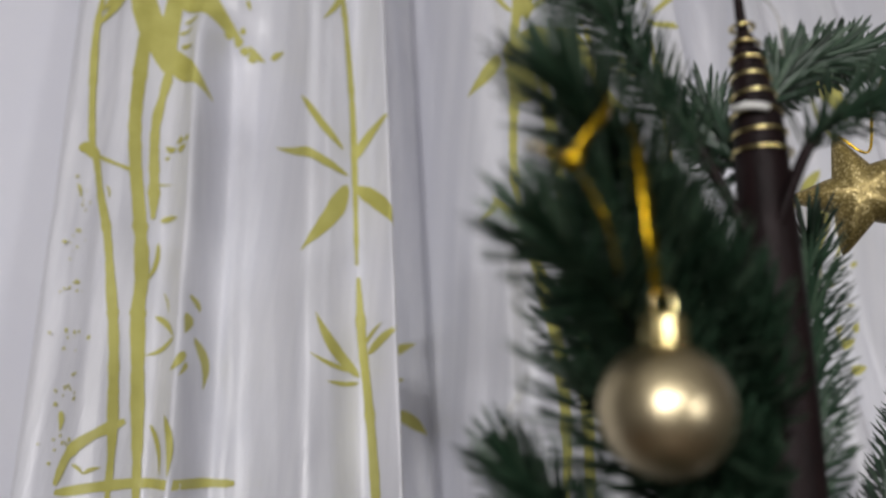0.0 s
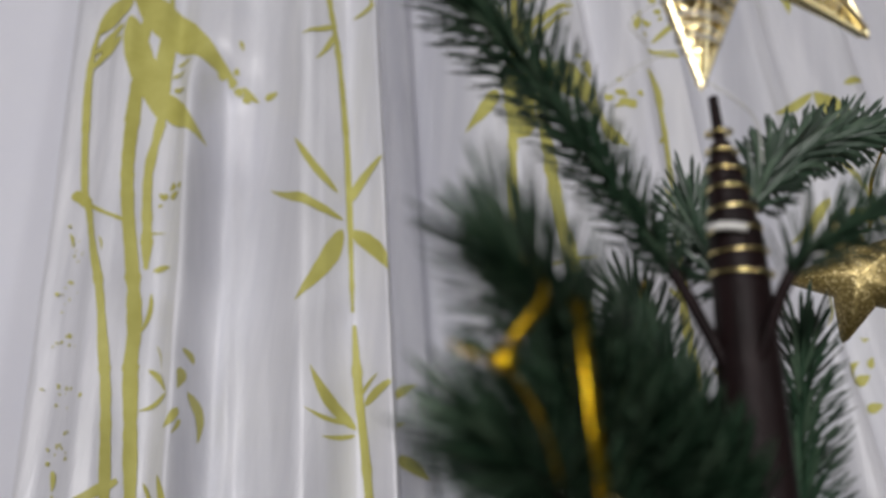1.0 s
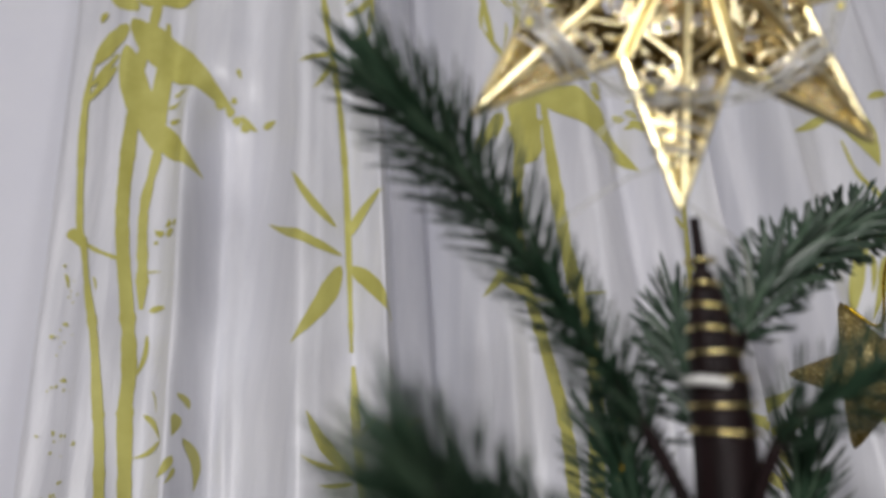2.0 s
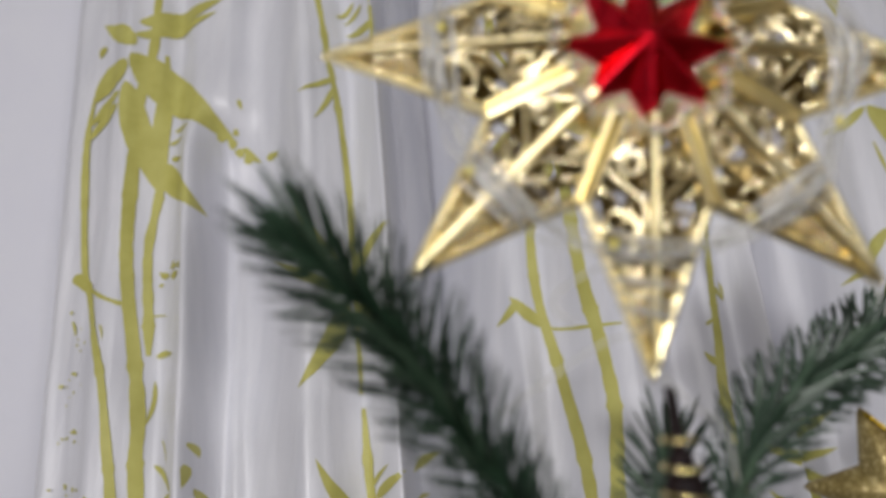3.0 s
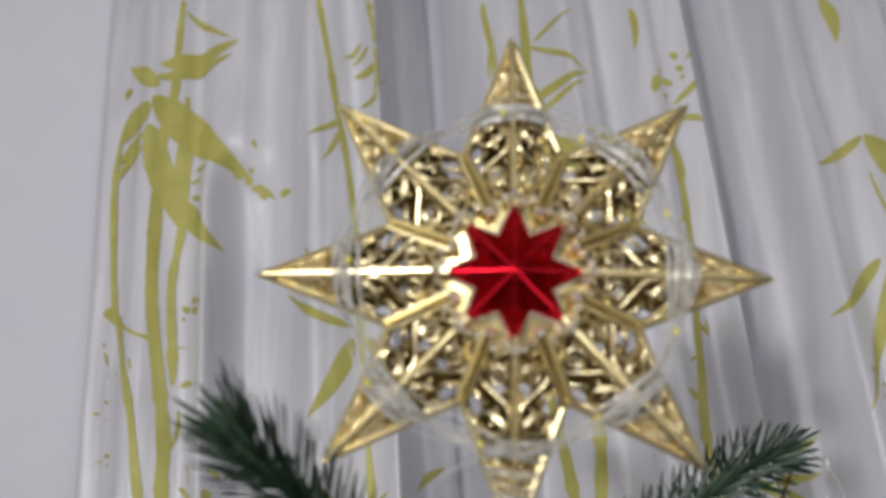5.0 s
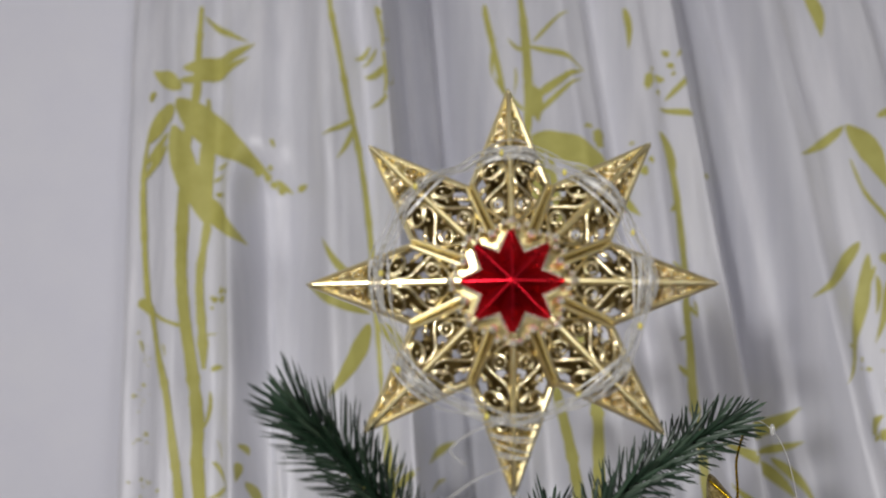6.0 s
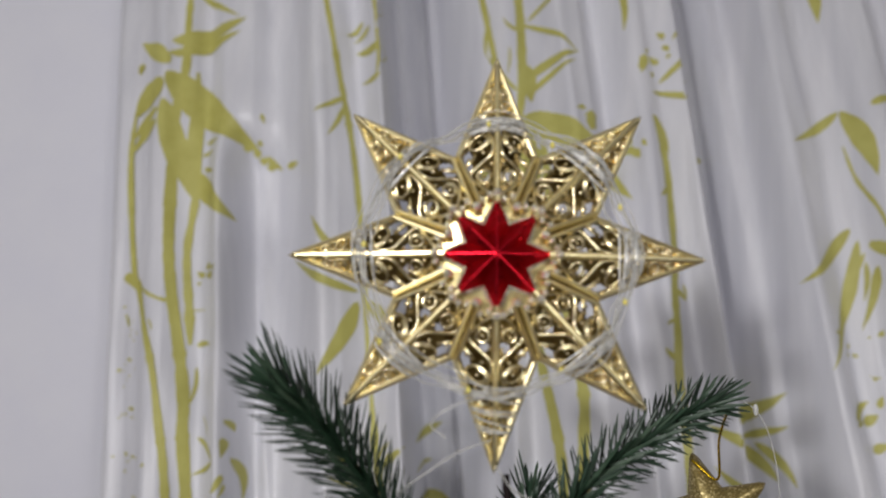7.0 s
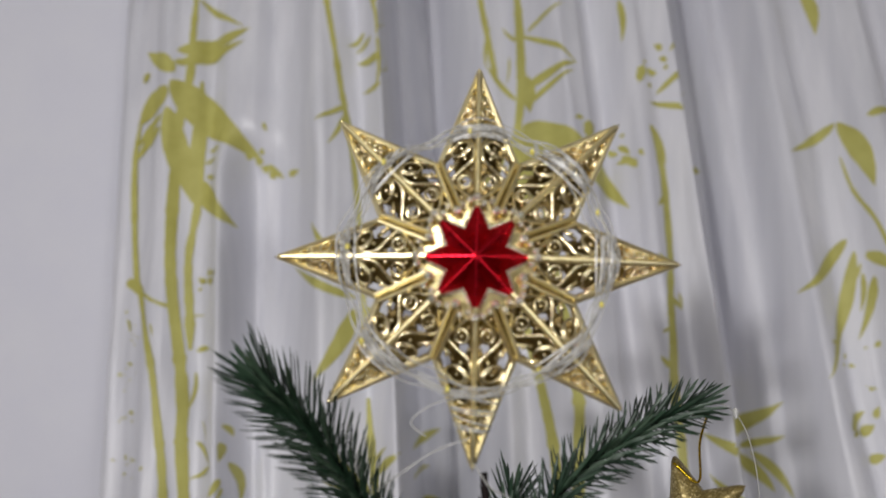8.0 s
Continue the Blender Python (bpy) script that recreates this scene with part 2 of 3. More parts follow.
lamp = thing("ceiling_light", "square white ceiling light, switched on, fixed to the ceiling", "ceiling light", place=CEILING_LIGHT)
part("frame", Geo().box((-0.16, -0.16, -0.03), (0.16, 0.16, 0.0)), TAPE, lamp)
part("diffuser", Geo().box((-0.14, -0.14, -0.042), (0.14, 0.14, -0.032)), DIFFUSER, lamp, "glowing white panel")


# ---- the curtain ----
def smooth(a, b, v):
    t = min(1.0, max(0.0, (v - a) / (b - a)))
    return t * t * (3 - 2 * t)


def rise(z):
    return min(0.55, max(-0.6, z - 1.9))


def fold_u(x, z):
    return x + rise(z) * (0.10 - 0.07 * x)


def fold_x(u, z):
    return (u - 0.10 * rise(z)) / (1 - 0.07 * rise(z))


# pleats: where the edge lies, how deep it steps back, how far the recess stays flat, how soon it fades, up to what height, how soft the step is
PLEATS = [(-0.190, 0.085, 0.02, 0.075, 2.12, 0.040), (0.058, 0.180, 0.06, 0.050, 9.0, 0.014), (0.350, 0.040, 0.0, 0.05, 9.0, 0.030), (0.485, 0.150, 0.07, 0.055, 9.0, 0.014),
          (0.583, 0.030, 0.0, 0.05, 9.0, 0.035), (0.645, 0.035, 0.0, 0.06, 9.0, 0.045), (0.78, 0.03, 0.0, 0.05, 9.0, 0.045)]


def cloth_y(x, z):
    """How far back the cloth hangs at x, z: gathered folds that lean with the drape."""
    u = fold_u(x, z)
    y = 0.93 + 0.18 * (rise(z) + 0.05)
    y -= 0.045 * math.exp(-(((x + 0.03) / 0.09) ** 2)) + 0.05 * math.exp(-(((x - 0.37) / 0.15) ** 2))
    wob = noise.noise((u * 3, z * 1.6, 3.0))
    v = u + 0.011 * noise.noise((u * 7, z * 5.5, 4.0))
    y += 0.014 * math.sin(u * 54 + 0.7 + 0.9 * wob)
    y += 0.0020 * (1 + noise.noise((u * 7, z, 1.0))) * math.sin(v * 131 + 2.2 * math.sin(u * 9) + 1.3 * wob)
    y += 0.014 * noise.noise((u * 13, z * 1.4, 9.0)) + 0.0052 * noise.noise((v * 42, z * 1.8, 2.0)) + 0.0012 * noise.noise((v * 90, z * 3.0, 6.0))
    y += 0.0035 * noise.noise((u * 20, z * 11.0, 15.0)) * smooth(-0.05, 0.25, 2.05 - z)
    y += 0.009 * noise.noise((u * 26, z * 8.5, 12.0)) * smooth(-0.20, -0.17, u) * (1 - smooth(-0.10, -0.05, u))
    for edge, deep, flat, reach, top, soft in PLEATS:
        deep *= 1 - smooth(top - 0.10, top, z)
        step = smooth(edge - 0.003, edge + soft, u)
        y += deep * step * math.exp(-max(0.0, u - edge - flat) / reach)
        y -= 0.25 * deep * smooth(edge - 0.045, edge, u) * (1 - step)
    return y


U0, U1, Z0, Z1 = -0.362, 1.55, 0.03, 2.62
curtain = thing("curtain", "white satin curtain with olive-yellow bamboo print, hanging in folds", "curtain")
cols, rows_n = 800, 190
geo = Geo()
verts = []
for j in range(rows_n + 1):
    z = Z0 + (Z1 - Z0) * j / rows_n
    for i in range(cols + 1):
        u = U0 + (U1 - U0) * i / cols
        x = fold_x(u, z)
        y = cloth_y(x, z) + 0.025 * math.exp(-(u - U0) / 0.012)
        verts.append((x, y, z))
geo.add(verts, [(j * (cols + 1) + i, j * (cols + 1) + i + 1, (j + 1) * (cols + 1) + i + 1, (j + 1) * (cols + 1) + i) for j in range(rows_n) for i in range(cols)])
cloth = part("cloth", geo, FABRIC, curtain, smooth=True)
rod_geo = Geo().tube([(-0.75, 1.05, 2.635), (1.9, 1.05, 2.635)], 0.012, 14)
rod = tagged(part("curtain_rod", rod_geo, ROD, smooth=True), "steel curtain rod above the curtain", "curtain rod")


def on_cloth(x, z):
    return (x, cloth_y(x, z) - 0.0016, z)


def printed_leaf(x0, z0, x1, z1, w, bend=0.08):
    """A lance-shaped leaf from its stalk to its tip, lying on the cloth."""
    a, b = Vector((x0, z0)), Vector((x1, z1))
    d = b - a
    side = Vector((-d.y, d.x)).normalized()
    n = max(8, int(d.length / 0.005))
    k = max(2, int(w / 0.004))
    verts, faces = [], []
    for i in range(n + 1):
        t = i / n
        mid = a + d * t + side * (bend * d.length * math.sin(math.pi * t))
        half = w * 0.55 * (t ** 0.6 * (1 - t) / 0.347 if 0 < t < 1 else 0.01) * (1 + 0.10 * noise.noise((x0 * 50 + t * 7, z0 * 50, 0)))
        for s in range(k + 1):
            q = mid + side * half * (2 * s / k - 1)
            verts.append(on_cloth(q.x, q.y))
    for i in range(n):
        for s in range(k):
            o = i * (k + 1) + s
            faces.append((o, o + 1, o + k + 2, o + k + 1))
    return part("printed_leaf", Geo().add(verts, faces), PRINT, cloth, smooth=True)


def printed_stem(points, w, node_gap=0.11):
    """A bamboo cane with slightly thicker nodes, lying on the cloth."""
    line = curve([(x, 0, z) for x, z in points], 12)
    verts, faces, run = [], [], 0.0
    k = max(2, int(w / 0.004))
    for i, p in enumerate(line):
        a, c = line[max(0, i - 1)], line[min(len(line) - 1, i + 1)]
        along = (c - a).normalized()
        side = Vector((along.z, 0, -along.x))
        run += (p - a).length if i else 0
        knot = math.exp(-(((run % node_gap) - node_gap / 2) / 0.004) ** 2)
        end = min(1.0, 0.45 + 4.0 * min(i, len(line) - 1 - i) / len(line))
        half = w * 0.5 * end * (1 + 0.28 * knot + 0.26 * noise.noise((p.x * 60, p.z * 60, 5)))
        for s in range(k + 1):
            q = p + side * half * (2 * s / k - 1)
            verts.append(on_cloth(q.x, q.z))
    for i in range(len(line) - 1):
        for s in range(k):
            o = i * (k + 1) + s
            faces.append((o, o + 1, o + k + 2, o + k + 1))
    return part("printed_stem", Geo().add(verts, faces), PRINT, cloth, smooth=True)


def printed_dots(cx, cz, spread, count, seed, size=1.0):
    """A spray of small blossoms."""
    rng = random.Random(seed)
    for _ in range(count):
        x, z, a, l = cx + rng.gauss(0, spread), cz + rng.gauss(0, spread * 0.8), rng.uniform(0, 6.28), rng.uniform(0.006, 0.020) * size
        if fold_u(x, z) < U0 + 0.022:
            continue
        printed_leaf(x, z, x + l * math.cos(a), z + l * math.sin(a), l * rng.uniform(0.4, 0.75), bend=rng.uniform(-0.15, 0.15))


# first clump of canes, with its crown
printed_stem([(-0.352, 2.125), (-0.350, 2.06), (-0.338, 1.98), (-0.316, 1.875), (-0.304, 1.848), (-0.286, 1.8), (-0.266, 1.751), (-0.246, 1.683), (-0.23, 1.62), (-0.211, 1.52), (-0.20, 1.44)], 0.0096)
printed_stem([(-0.292, 2.36), (-0.286, 2.268), (-0.281, 2.198), (-0.286, 2.12), (-0.280, 2.046), (-0.268, 1.924), (-0.254, 1.848), (-0.239, 1.789), (-0.218, 1.698), (-0.212, 1.646), (-0.190, 1.53), (-0.175, 1.44)], 0.0134)
printed_stem([(-0.262, 2.19), (-0.247, 2.084), (-0.241, 1.991), (-0.242, 1.905), (-0.227, 1.812), (-0.221, 1.772)], 0.0108)
printed_stem([(-0.309, 1.855), (-0.281, 1.84), (-0.254, 1.831)], 0.0047)
printed_stem([(-0.330, 1.868), (-0.318, 1.862), (-0.304, 1.852)], 0.013)
printed_stem([(-0.202, 1.532), (-0.231, 1.513), (-0.249, 1.495), (-0.259, 1.464)], 0.0115)
printed_stem([(-0.257, 1.457), (-0.184, 1.469), (-0.083, 1.472)], 0.0102)
CROWN = [(-0.307, 2.142, -0.233, 1.970, 0.031), (-0.278, 2.085, -0.242, 1.985, 0.030), (-0.254, 2.161, -0.244, 1.979, 0.015), (-0.313, 2.109, -0.349, 2.053, 0.014), (-0.253, 2.028, -0.178, 1.951, 0.026), (-0.235, 2.072, -0.212, 2.076, 0.007), (-0.239, 2.051, -0.218, 2.059, 0.006), (-0.232, 2.030, -0.212, 2.024, 0.007), (-0.149, 2.058, -0.123, 2.037, 0.008), (-0.116, 2.042, -0.096, 2.045, 0.010), (-0.154, 2.118, -0.149, 2.104, 0.005),
         (-0.314, 2.129, -0.350, 2.077, 0.013), (-0.307, 2.188, -0.158, 2.064, 0.046), (-0.307, 2.243, -0.190, 2.280, 0.024),
         (-0.309, 2.220, -0.198, 2.258, 0.018), (-0.286, 2.342, -0.200, 2.282, 0.009), (-0.304, 2.203, -0.362, 2.245, 0.024), (-0.312, 2.178, -0.353, 2.113, 0.032), (-0.353, 2.208, -0.357, 2.188, 0.010)]
for row in CROWN:
    printed_leaf(*row, bend=-0.03)
SPRIG = [(-0.16, 1.54, -0.143, 1.478, 0.0076), (-0.146, 1.628, -0.132, 1.571, 0.0061), (-0.21, 1.743, -0.214, 1.685, 0.0046), (-0.178, 1.53, -0.154, 1.478, 0.0056), (-0.164, 1.625, -0.199, 1.604, 0.0056),
         (-0.196, 1.651, -0.165, 1.625, 0.0066), (-0.236, 1.814, -0.204, 1.82, 0.0023), (-0.191, 1.679, -0.178, 1.652, 0.0018), (-0.15, 1.61, -0.162, 1.587, 0.0076), (-0.155, 1.654, -0.153, 1.63, 0.0061),
         (-0.213, 1.771, -0.19, 1.774, 0.0076), (-0.273, 1.539, -0.268, 1.517, 0.0071), (-0.32, 1.813, -0.312, 1.794, 0.0035), (-0.278, 1.807, -0.271, 1.789, 0.0025), (-0.156, 1.676, -0.147, 1.659, 0.0046),
         (-0.229, 1.477, -0.213, 1.484, 0.0041), (-0.242, 1.486, -0.228, 1.476, 0.0031), (-0.147, 1.598, -0.151, 1.582, 0.0031)]
for row in SPRIG:
    printed_leaf(*row)
# the slender cane with its leaves
printed_stem([(-0.072, 2.36), (-0.066, 2.319), (-0.045, 2.226), (-0.033, 2.168), (-0.014, 2.083), (0.004, 1.97), (0.017, 1.858), (0.030, 1.73)], 0.0075)
printed_stem([(0.033, 1.714), (0.043, 1.638), (0.055, 1.571), (0.066, 1.50), (0.075, 1.43)], 0.0095)
CANE = [(-0.020, 2.138, -0.065, 2.103, 0.007), (-0.023, 2.12, -0.043, 2.068, 0.006), (0.001, 1.882, -0.061, 1.955, 0.010), (0.011, 1.847, -0.090, 1.895, 0.011), (0.014, 1.872, 0.058, 1.936, 0.012),
        (0.010, 1.834, -0.037, 1.735, 0.018), (0.020, 1.836, 0.074, 1.771, 0.016), (0.044, 1.594, -0.012, 1.662, 0.012), (0.037, 1.600, -0.014, 1.616, 0.005), (0.044, 1.588, 0.007, 1.586, 0.005),
        (0.051, 1.620, 0.085, 1.653, 0.009), (0.047, 1.632, 0.064, 1.657, 0.004), (0.089, 1.641, 0.124, 1.662, 0.011), (0.092, 1.603, 0.110, 1.609, 0.005), (0.097, 1.564, 0.146, 1.536, 0.016)]
for row in CANE:
    printed_leaf(*row, bend=0.06)
for row in [(-0.005, 2.261, -0.029, 2.239, 0.008), (0.008, 2.248, -0.018, 2.23, 0.008), (0.030, 2.211, -0.014, 2.212, 0.013), (0.031, 2.166, -0.002, 2.159, 0.008), (0.004, 2.318, 0.018, 2.24, 0.010), (0.019, 2.24, 0.021, 2.159, 0.008)]:
    printed_leaf(*row)
# second clump
printed_stem([(0.228, 2.37), (0.232, 2.326), (0.236, 2.255), (0.237, 2.167), (0.232, 2.103), (0.232, 2.0), (0.231, 1.913), (0.238, 1.841), (0.258, 1.755), (0.277, 1.653), (0.283, 1.56), (0.28, 1.44)], 0.0118)
printed_stem([(0.262, 2.10), (0.272, 1.98), (0.283, 1.867), (0.296, 1.793), (0.305, 1.718), (0.303, 1.637), (0.30, 1.44)], 0.0125)
printed_stem([(0.235, 2.11), (0.240, 2.06), (0.246, 2.00)], 0.034)
printed_stem([(0.224, 1.818), (0.261, 1.808), (0.319, 1.809)], 0.0040)
printed_stem([(0.172, 2.36), (0.175, 2.334), (0.190, 2.25), (0.200, 2.195)], 0.0085)
SECOND = [(0.236, 2.203, 0.25, 2.136, 0.0206), (0.232, 2.162, 0.183, 2.227, 0.0082), (0.234, 2.263, 0.208, 2.296, 0.0051), (0.236, 2.27, 0.317, 2.207, 0.0075), (0.245, 2.273, 0.3, 2.312, 0.0063),
          (0.239, 2.172, 0.317, 2.209, 0.0138), (0.248, 2.148, 0.313, 2.195, 0.0089), (0.24, 2.119, 0.385, 1.982, 0.038), (0.183, 2.223, 0.19, 2.299, 0.0051), (0.383, 2.318, 0.385, 2.244, 0.0082),
          (0.219, 2.241, 0.215, 2.19, 0.0032), (0.211, 2.078, 0.17, 2.018, 0.019), (0.239, 1.817, 0.202, 1.849, 0.015), (0.212, 1.846, 0.188, 1.814, 0.009)]
for row in SECOND:
    printed_leaf(*row, bend=0.05)
# second slender cane and the leaves beyond it
printed_stem([(0.419, 2.106), (0.433, 2.035), (0.435, 1.921), (0.429, 1.858), (0.428, 1.799), (0.426, 1.735), (0.43, 1.65), (0.435, 1.44)], 0.0110)
printed_stem([(0.538, 1.677), (0.54, 1.644), (0.537, 1.589), (0.531, 1.525)], 0.0180)
printed_stem([(0.717, 2.083), (0.727, 2.031), (0.744, 1.975), (0.757, 1.90)], 0.0040)
THIRD = [(0.431, 2.158, 0.525, 2.228, 0.0082), (0.42, 2.144, 0.52, 2.113, 0.0091), (0.42, 2.106, 0.439, 2.049, 0.0087), (0.452, 2.226, 0.498, 2.271, 0.0059), (0.415, 2.201, 0.403, 2.172, 0.0067),
         (0.508, 2.108, 0.512, 2.09, 0.0071), (0.375, 2.078, 0.389, 2.063, 0.0087), (0.378, 2.061, 0.398, 2.043, 0.0099), (0.429, 1.761, 0.412, 1.779, 0.0068), (0.444, 1.863, 0.447, 1.841, 0.0037),
         (0.43, 1.9, 0.416, 1.915, 0.007), (0.43, 1.855, 0.448, 1.84, 0.007), (0.434, 2, 0.421, 1.985, 0.007), (0.416, 1.809, 0.427, 1.816, 0.0037)]
# the leaves beyond, and the low sprig between
BEYOND = [(0.712, 1.956, 0.63, 1.873, 0.0156), (0.72, 1.938, 0.65, 1.753, 0.0151), (0.726, 1.92, 0.697, 1.871, 0.0057), (0.737, 1.9, 0.71, 1.808, 0.0088), (0.726, 1.906, 0.717, 1.848, 0.0063),
          (0.733, 1.936, 0.748, 1.909, 0.013), (0.675, 1.687, 0.705, 1.712, 0.012), (0.675, 1.681, 0.693, 1.685, 0.0063), (0.695, 1.68, 0.714, 1.694, 0.012), (0.716, 1.703, 0.723, 1.719, 0.0078),
          (0.701, 1.646, 0.722, 1.656, 0.0114), (0.717, 2.139, 0.643, 2.09, 0.013), (0.72, 2.141, 0.746, 2.03, 0.019), (0.749, 2.142, 0.793, 2.155, 0.011), (0.697, 2.38, 0.708, 2.294, 0.015)]
LOW_SPRIG = [(0.533, 1.695, 0.559, 1.757, 0.013), (0.541, 1.653, 0.613, 1.72, 0.0171), (0.566, 1.651, 0.612, 1.673, 0.0094), (0.558, 1.644, 0.594, 1.597, 0.014), (0.577, 1.648, 0.614, 1.591, 0.0109),
             (0.536, 1.655, 0.461, 1.684, 0.014), (0.526, 1.587, 0.467, 1.634, 0.0104)]
for row in THIRD + BEYOND + LOW_SPRIG:
    printed_leaf(*row, bend=0.05)
for n, (cx, cz, spread, count) in enumerate([(-0.150, 2.060, 0.014, 6), (-0.210, 1.87, 0.012, 6), (0.345, 2.10, 0.014, 6), (0.440, 2.215, 0.014, 6), (0.408, 2.182, 0.009, 4), (0.515, 2.088, 0.010, 4), (0.388, 2.062, 0.009, 5)]):
    printed_dots(cx, cz, spread, count, n)
# fine specks down the edge
for n, (cx, cz) in enumerate([(-0.262, 1.50), (-0.270, 1.56), (-0.284, 1.62), (-0.294, 1.68), (-0.304, 1.74), (-0.314, 1.80)]):
    printed_dots(cx, cz, 0.012, 11, 30 + n, 0.30)
for n, (cx, cz) in enumerate([(0.724, 1.800), (0.688, 1.776), (0.715, 1.745), (0.683, 1.812)]):
    printed_dots(cx, cz, 0.007, 3, 50 + n, 0.5)


# ---- the tree ----
tree = thing("christmas_tree", "green artificial Christmas tree with a dark brown trunk", "tree", place=(0.18, 0.275, 0))
BASE = Vector((0.18, 0.275, 0))


def rel(points):
    return [Vector(p) - BASE for p in points]


trunk_line = curve(rel([(0.18, 0.275, 0.12), (0.181, 0.275, 0.9), (0.183, 0.274, 1.40), (0.183, 0.273, 1.517), (0.180, 0.272, 1.60), (0.1795, 0.272, 1.627), (0.178, 0.272, 1.660)]), 10)
trunk = part("trunk", Geo().tube(trunk_line, [0.0145 - 0.0052 * i / (len(trunk_line) - 1) for i in range(len(trunk_line))], 14), BARK, tree, smooth=True)
# the stepped peak, wound with gold wire, that carries the star
STEPS = [(1.650, 0.0086), (1.6665, 0.0080), (1.6675, 0.0074), (1.6765, 0.0068), (1.6775, 0.0060), (1.6860, 0.0054), (1.6870, 0.0042), (1.6925, 0.0036), (1.6935, 0.0022), (1.7115, 0.0018)]
part("peak", Geo().tube(rel([(0.1782 - 0.0052 * (z - 1.655) / 0.055, 0.272, z) for z, r in STEPS]), [r for z, r in STEPS], 14), BARK, tree)
for i in range(8):
    z = 1.642 + 0.0078 * i
    r = 0.0108 - 0.0009 * i
    cx = 0.1782 - 0.0052 * (z - 1.655) / 0.055
    ring = [(cx + r * math.cos(q), 0.272 + r * math.sin(q), z + 0.0006 * math.sin(q + i)) for q in (2 * math.pi * k / 20 for k in range(20))]
    part("gold_ring", Geo().tube(rel(ring), 0.0008, 6, closed=True), GOLD, tree, "shiny gold wire ring", smooth=True)
part("tape", Geo().tube(rel([(0.1645, 0.266, 1.6565), (0.168, 0.262, 1.6568), (0.172, 0.2605, 1.6565), (0.176, 0.260, 1.656)]), 0.0015, 8), TAPE, tree, "white tape holding the wire", smooth=True)
part("stand", Geo().tube([(0, 0, 0.0), (0, 0, 0.02), (0, 0, 0.03), (0, 0, 0.13)], [0.17, 0.16, 0.04, 0.022], 24), BARK, tree)


def needles_geo(line, start, length, per_metre, seed, spread=1.0, inner=1.0):
    """Flat tapering needles all round a twig, swept towards its tip."""
    rng = random.Random(seed)
    geo = Geo()
    steps = [0.0]
    for a, b in zip(line, line[1:]):
        steps.append(steps[-1] + (b - a).length)
    total = steps[-1]
    count = int(total * (1 - start) * per_metre * 0.72)
    for n in range(count):
        s = total * (start + (1 - start) * (n + 0.5 + 0.3 * rng.uniform(-1, 1)) / count)
        i = max(k for k in range(len(steps) - 1) if steps[k] <= s)
        t = (s - steps[i]) / max(1e-6, steps[i + 1] - steps[i])
        p = line[i].lerp(line[i + 1], t)
        along = (line[i + 1] - line[i]).normalized()
        side = along.orthogonal().normalized()
        up = along.cross(side)
        q = n * 2.39996 + rng.uniform(-0.15, 0.15)
        out = side * math.cos(q) + up * math.sin(q)
        f = s / total
        sweep = radians(54 - 24 * smooth(0.82, 1.0, f) + rng.uniform(-3.5, 3.5)) * spread
        way = (along * math.cos(sweep) + out * math.sin(sweep)).normalized()
        l = length * rng.uniform(0.93, 1.05) * (0.75 + 0.25 * smooth(0.0, 0.12, f - start + 0.02)) * (inner + (1 - inner) * smooth(0.35, 0.75, f))
        bow = along * l * rng.uniform(0.02, 0.16)
        w1, w2 = 0.00104, 0.00040
        s1 = way.cross(out)
        s1 = s1.normalized() if s1.length > 1e-5 else side
        s2 = way.cross(s1).normalized()
        ring = []
        for d, w in ((0.0, 0.6), (0.35, 1.0), (0.86, 0.85)):
            c = p + way * (l * d) + bow * d * d
            ring += [c + s1 * w1 * w, c + s2 * w2 * w, c - s1 * w1 * w, c - s2 * w2 * w]
        ring.append(p + way * l + bow)
        faces = [(a + k, a + (k + 1) % 4, a + 4 + (k + 1) % 4, a + 4 + k) for a in (0, 4) for k in range(4)] + [(8 + k, 8 + (k + 1) % 4, 12) for k in range(4)]
        geo.add(ring, faces)
    return geo


def branch(points, start, length, per_metre=2300, seed=1, thick=0.0026, spread=1.0, steps=8, inner=1.0):
    line = curve(rel(points), steps)
    n = len(line) - 1
    stem = part("branch", Geo().tube(line, [thick * (1 - 0.6 * i / n) for i in range(n + 1)], 7), BARK, tree, smooth=True)
    part("needles", needles_geo(line, start, length, per_metre, seed, spread, inner), NEEDLE, stem, "dark green plastic needles", kind="stuff")
    return stem


branch([(0.176, 0.271, 1.600), (0.1550, 0.272, 1.6400), (0.1300, 0.272, 1.676), (0.0970, 0.270, 1.720), (0.0670, 0.266, 1.750)], 0.24, 0.0300, 4200, 11, inner=0.65)
branch([(0.184, 0.278, 1.660), (0.2147, 0.305, 1.700), (0.2500, 0.325, 1.722), (0.2800, 0.340, 1.737), (0.2960, 0.347, 1.742)], 0.10, 0.0235, 2900, 12)
branch([(0.1775, 0.266, 1.605), (0.1870, 0.252, 1.640), (0.2030, 0.248, 1.653), (0.2300, 0.244, 1.668), (0.2700, 0.24, 1.683)], 0.25, 0.022, 2600, 13)
branch([(0.176, 0.268, 1.550), (0.144, 0.246, 1.573), (0.116, 0.226, 1.595), (0.094, 0.213, 1.614), (0.082, 0.207, 1.626)], 0.10, 0.0295, 6200, 25)
branch([(0.176, 0.268, 1.530), (0.142, 0.241, 1.558), (0.114, 0.222, 1.580), (0.096, 0.213, 1.592)], 0.10, 0.030, 5600, 14)
branch([(0.177, 0.268, 1.510), (0.130, 0.236, 1.535), (0.099, 0.216, 1.566), (0.079, 0.207, 1.580)], 0.12, 0.027, 6000, 15)
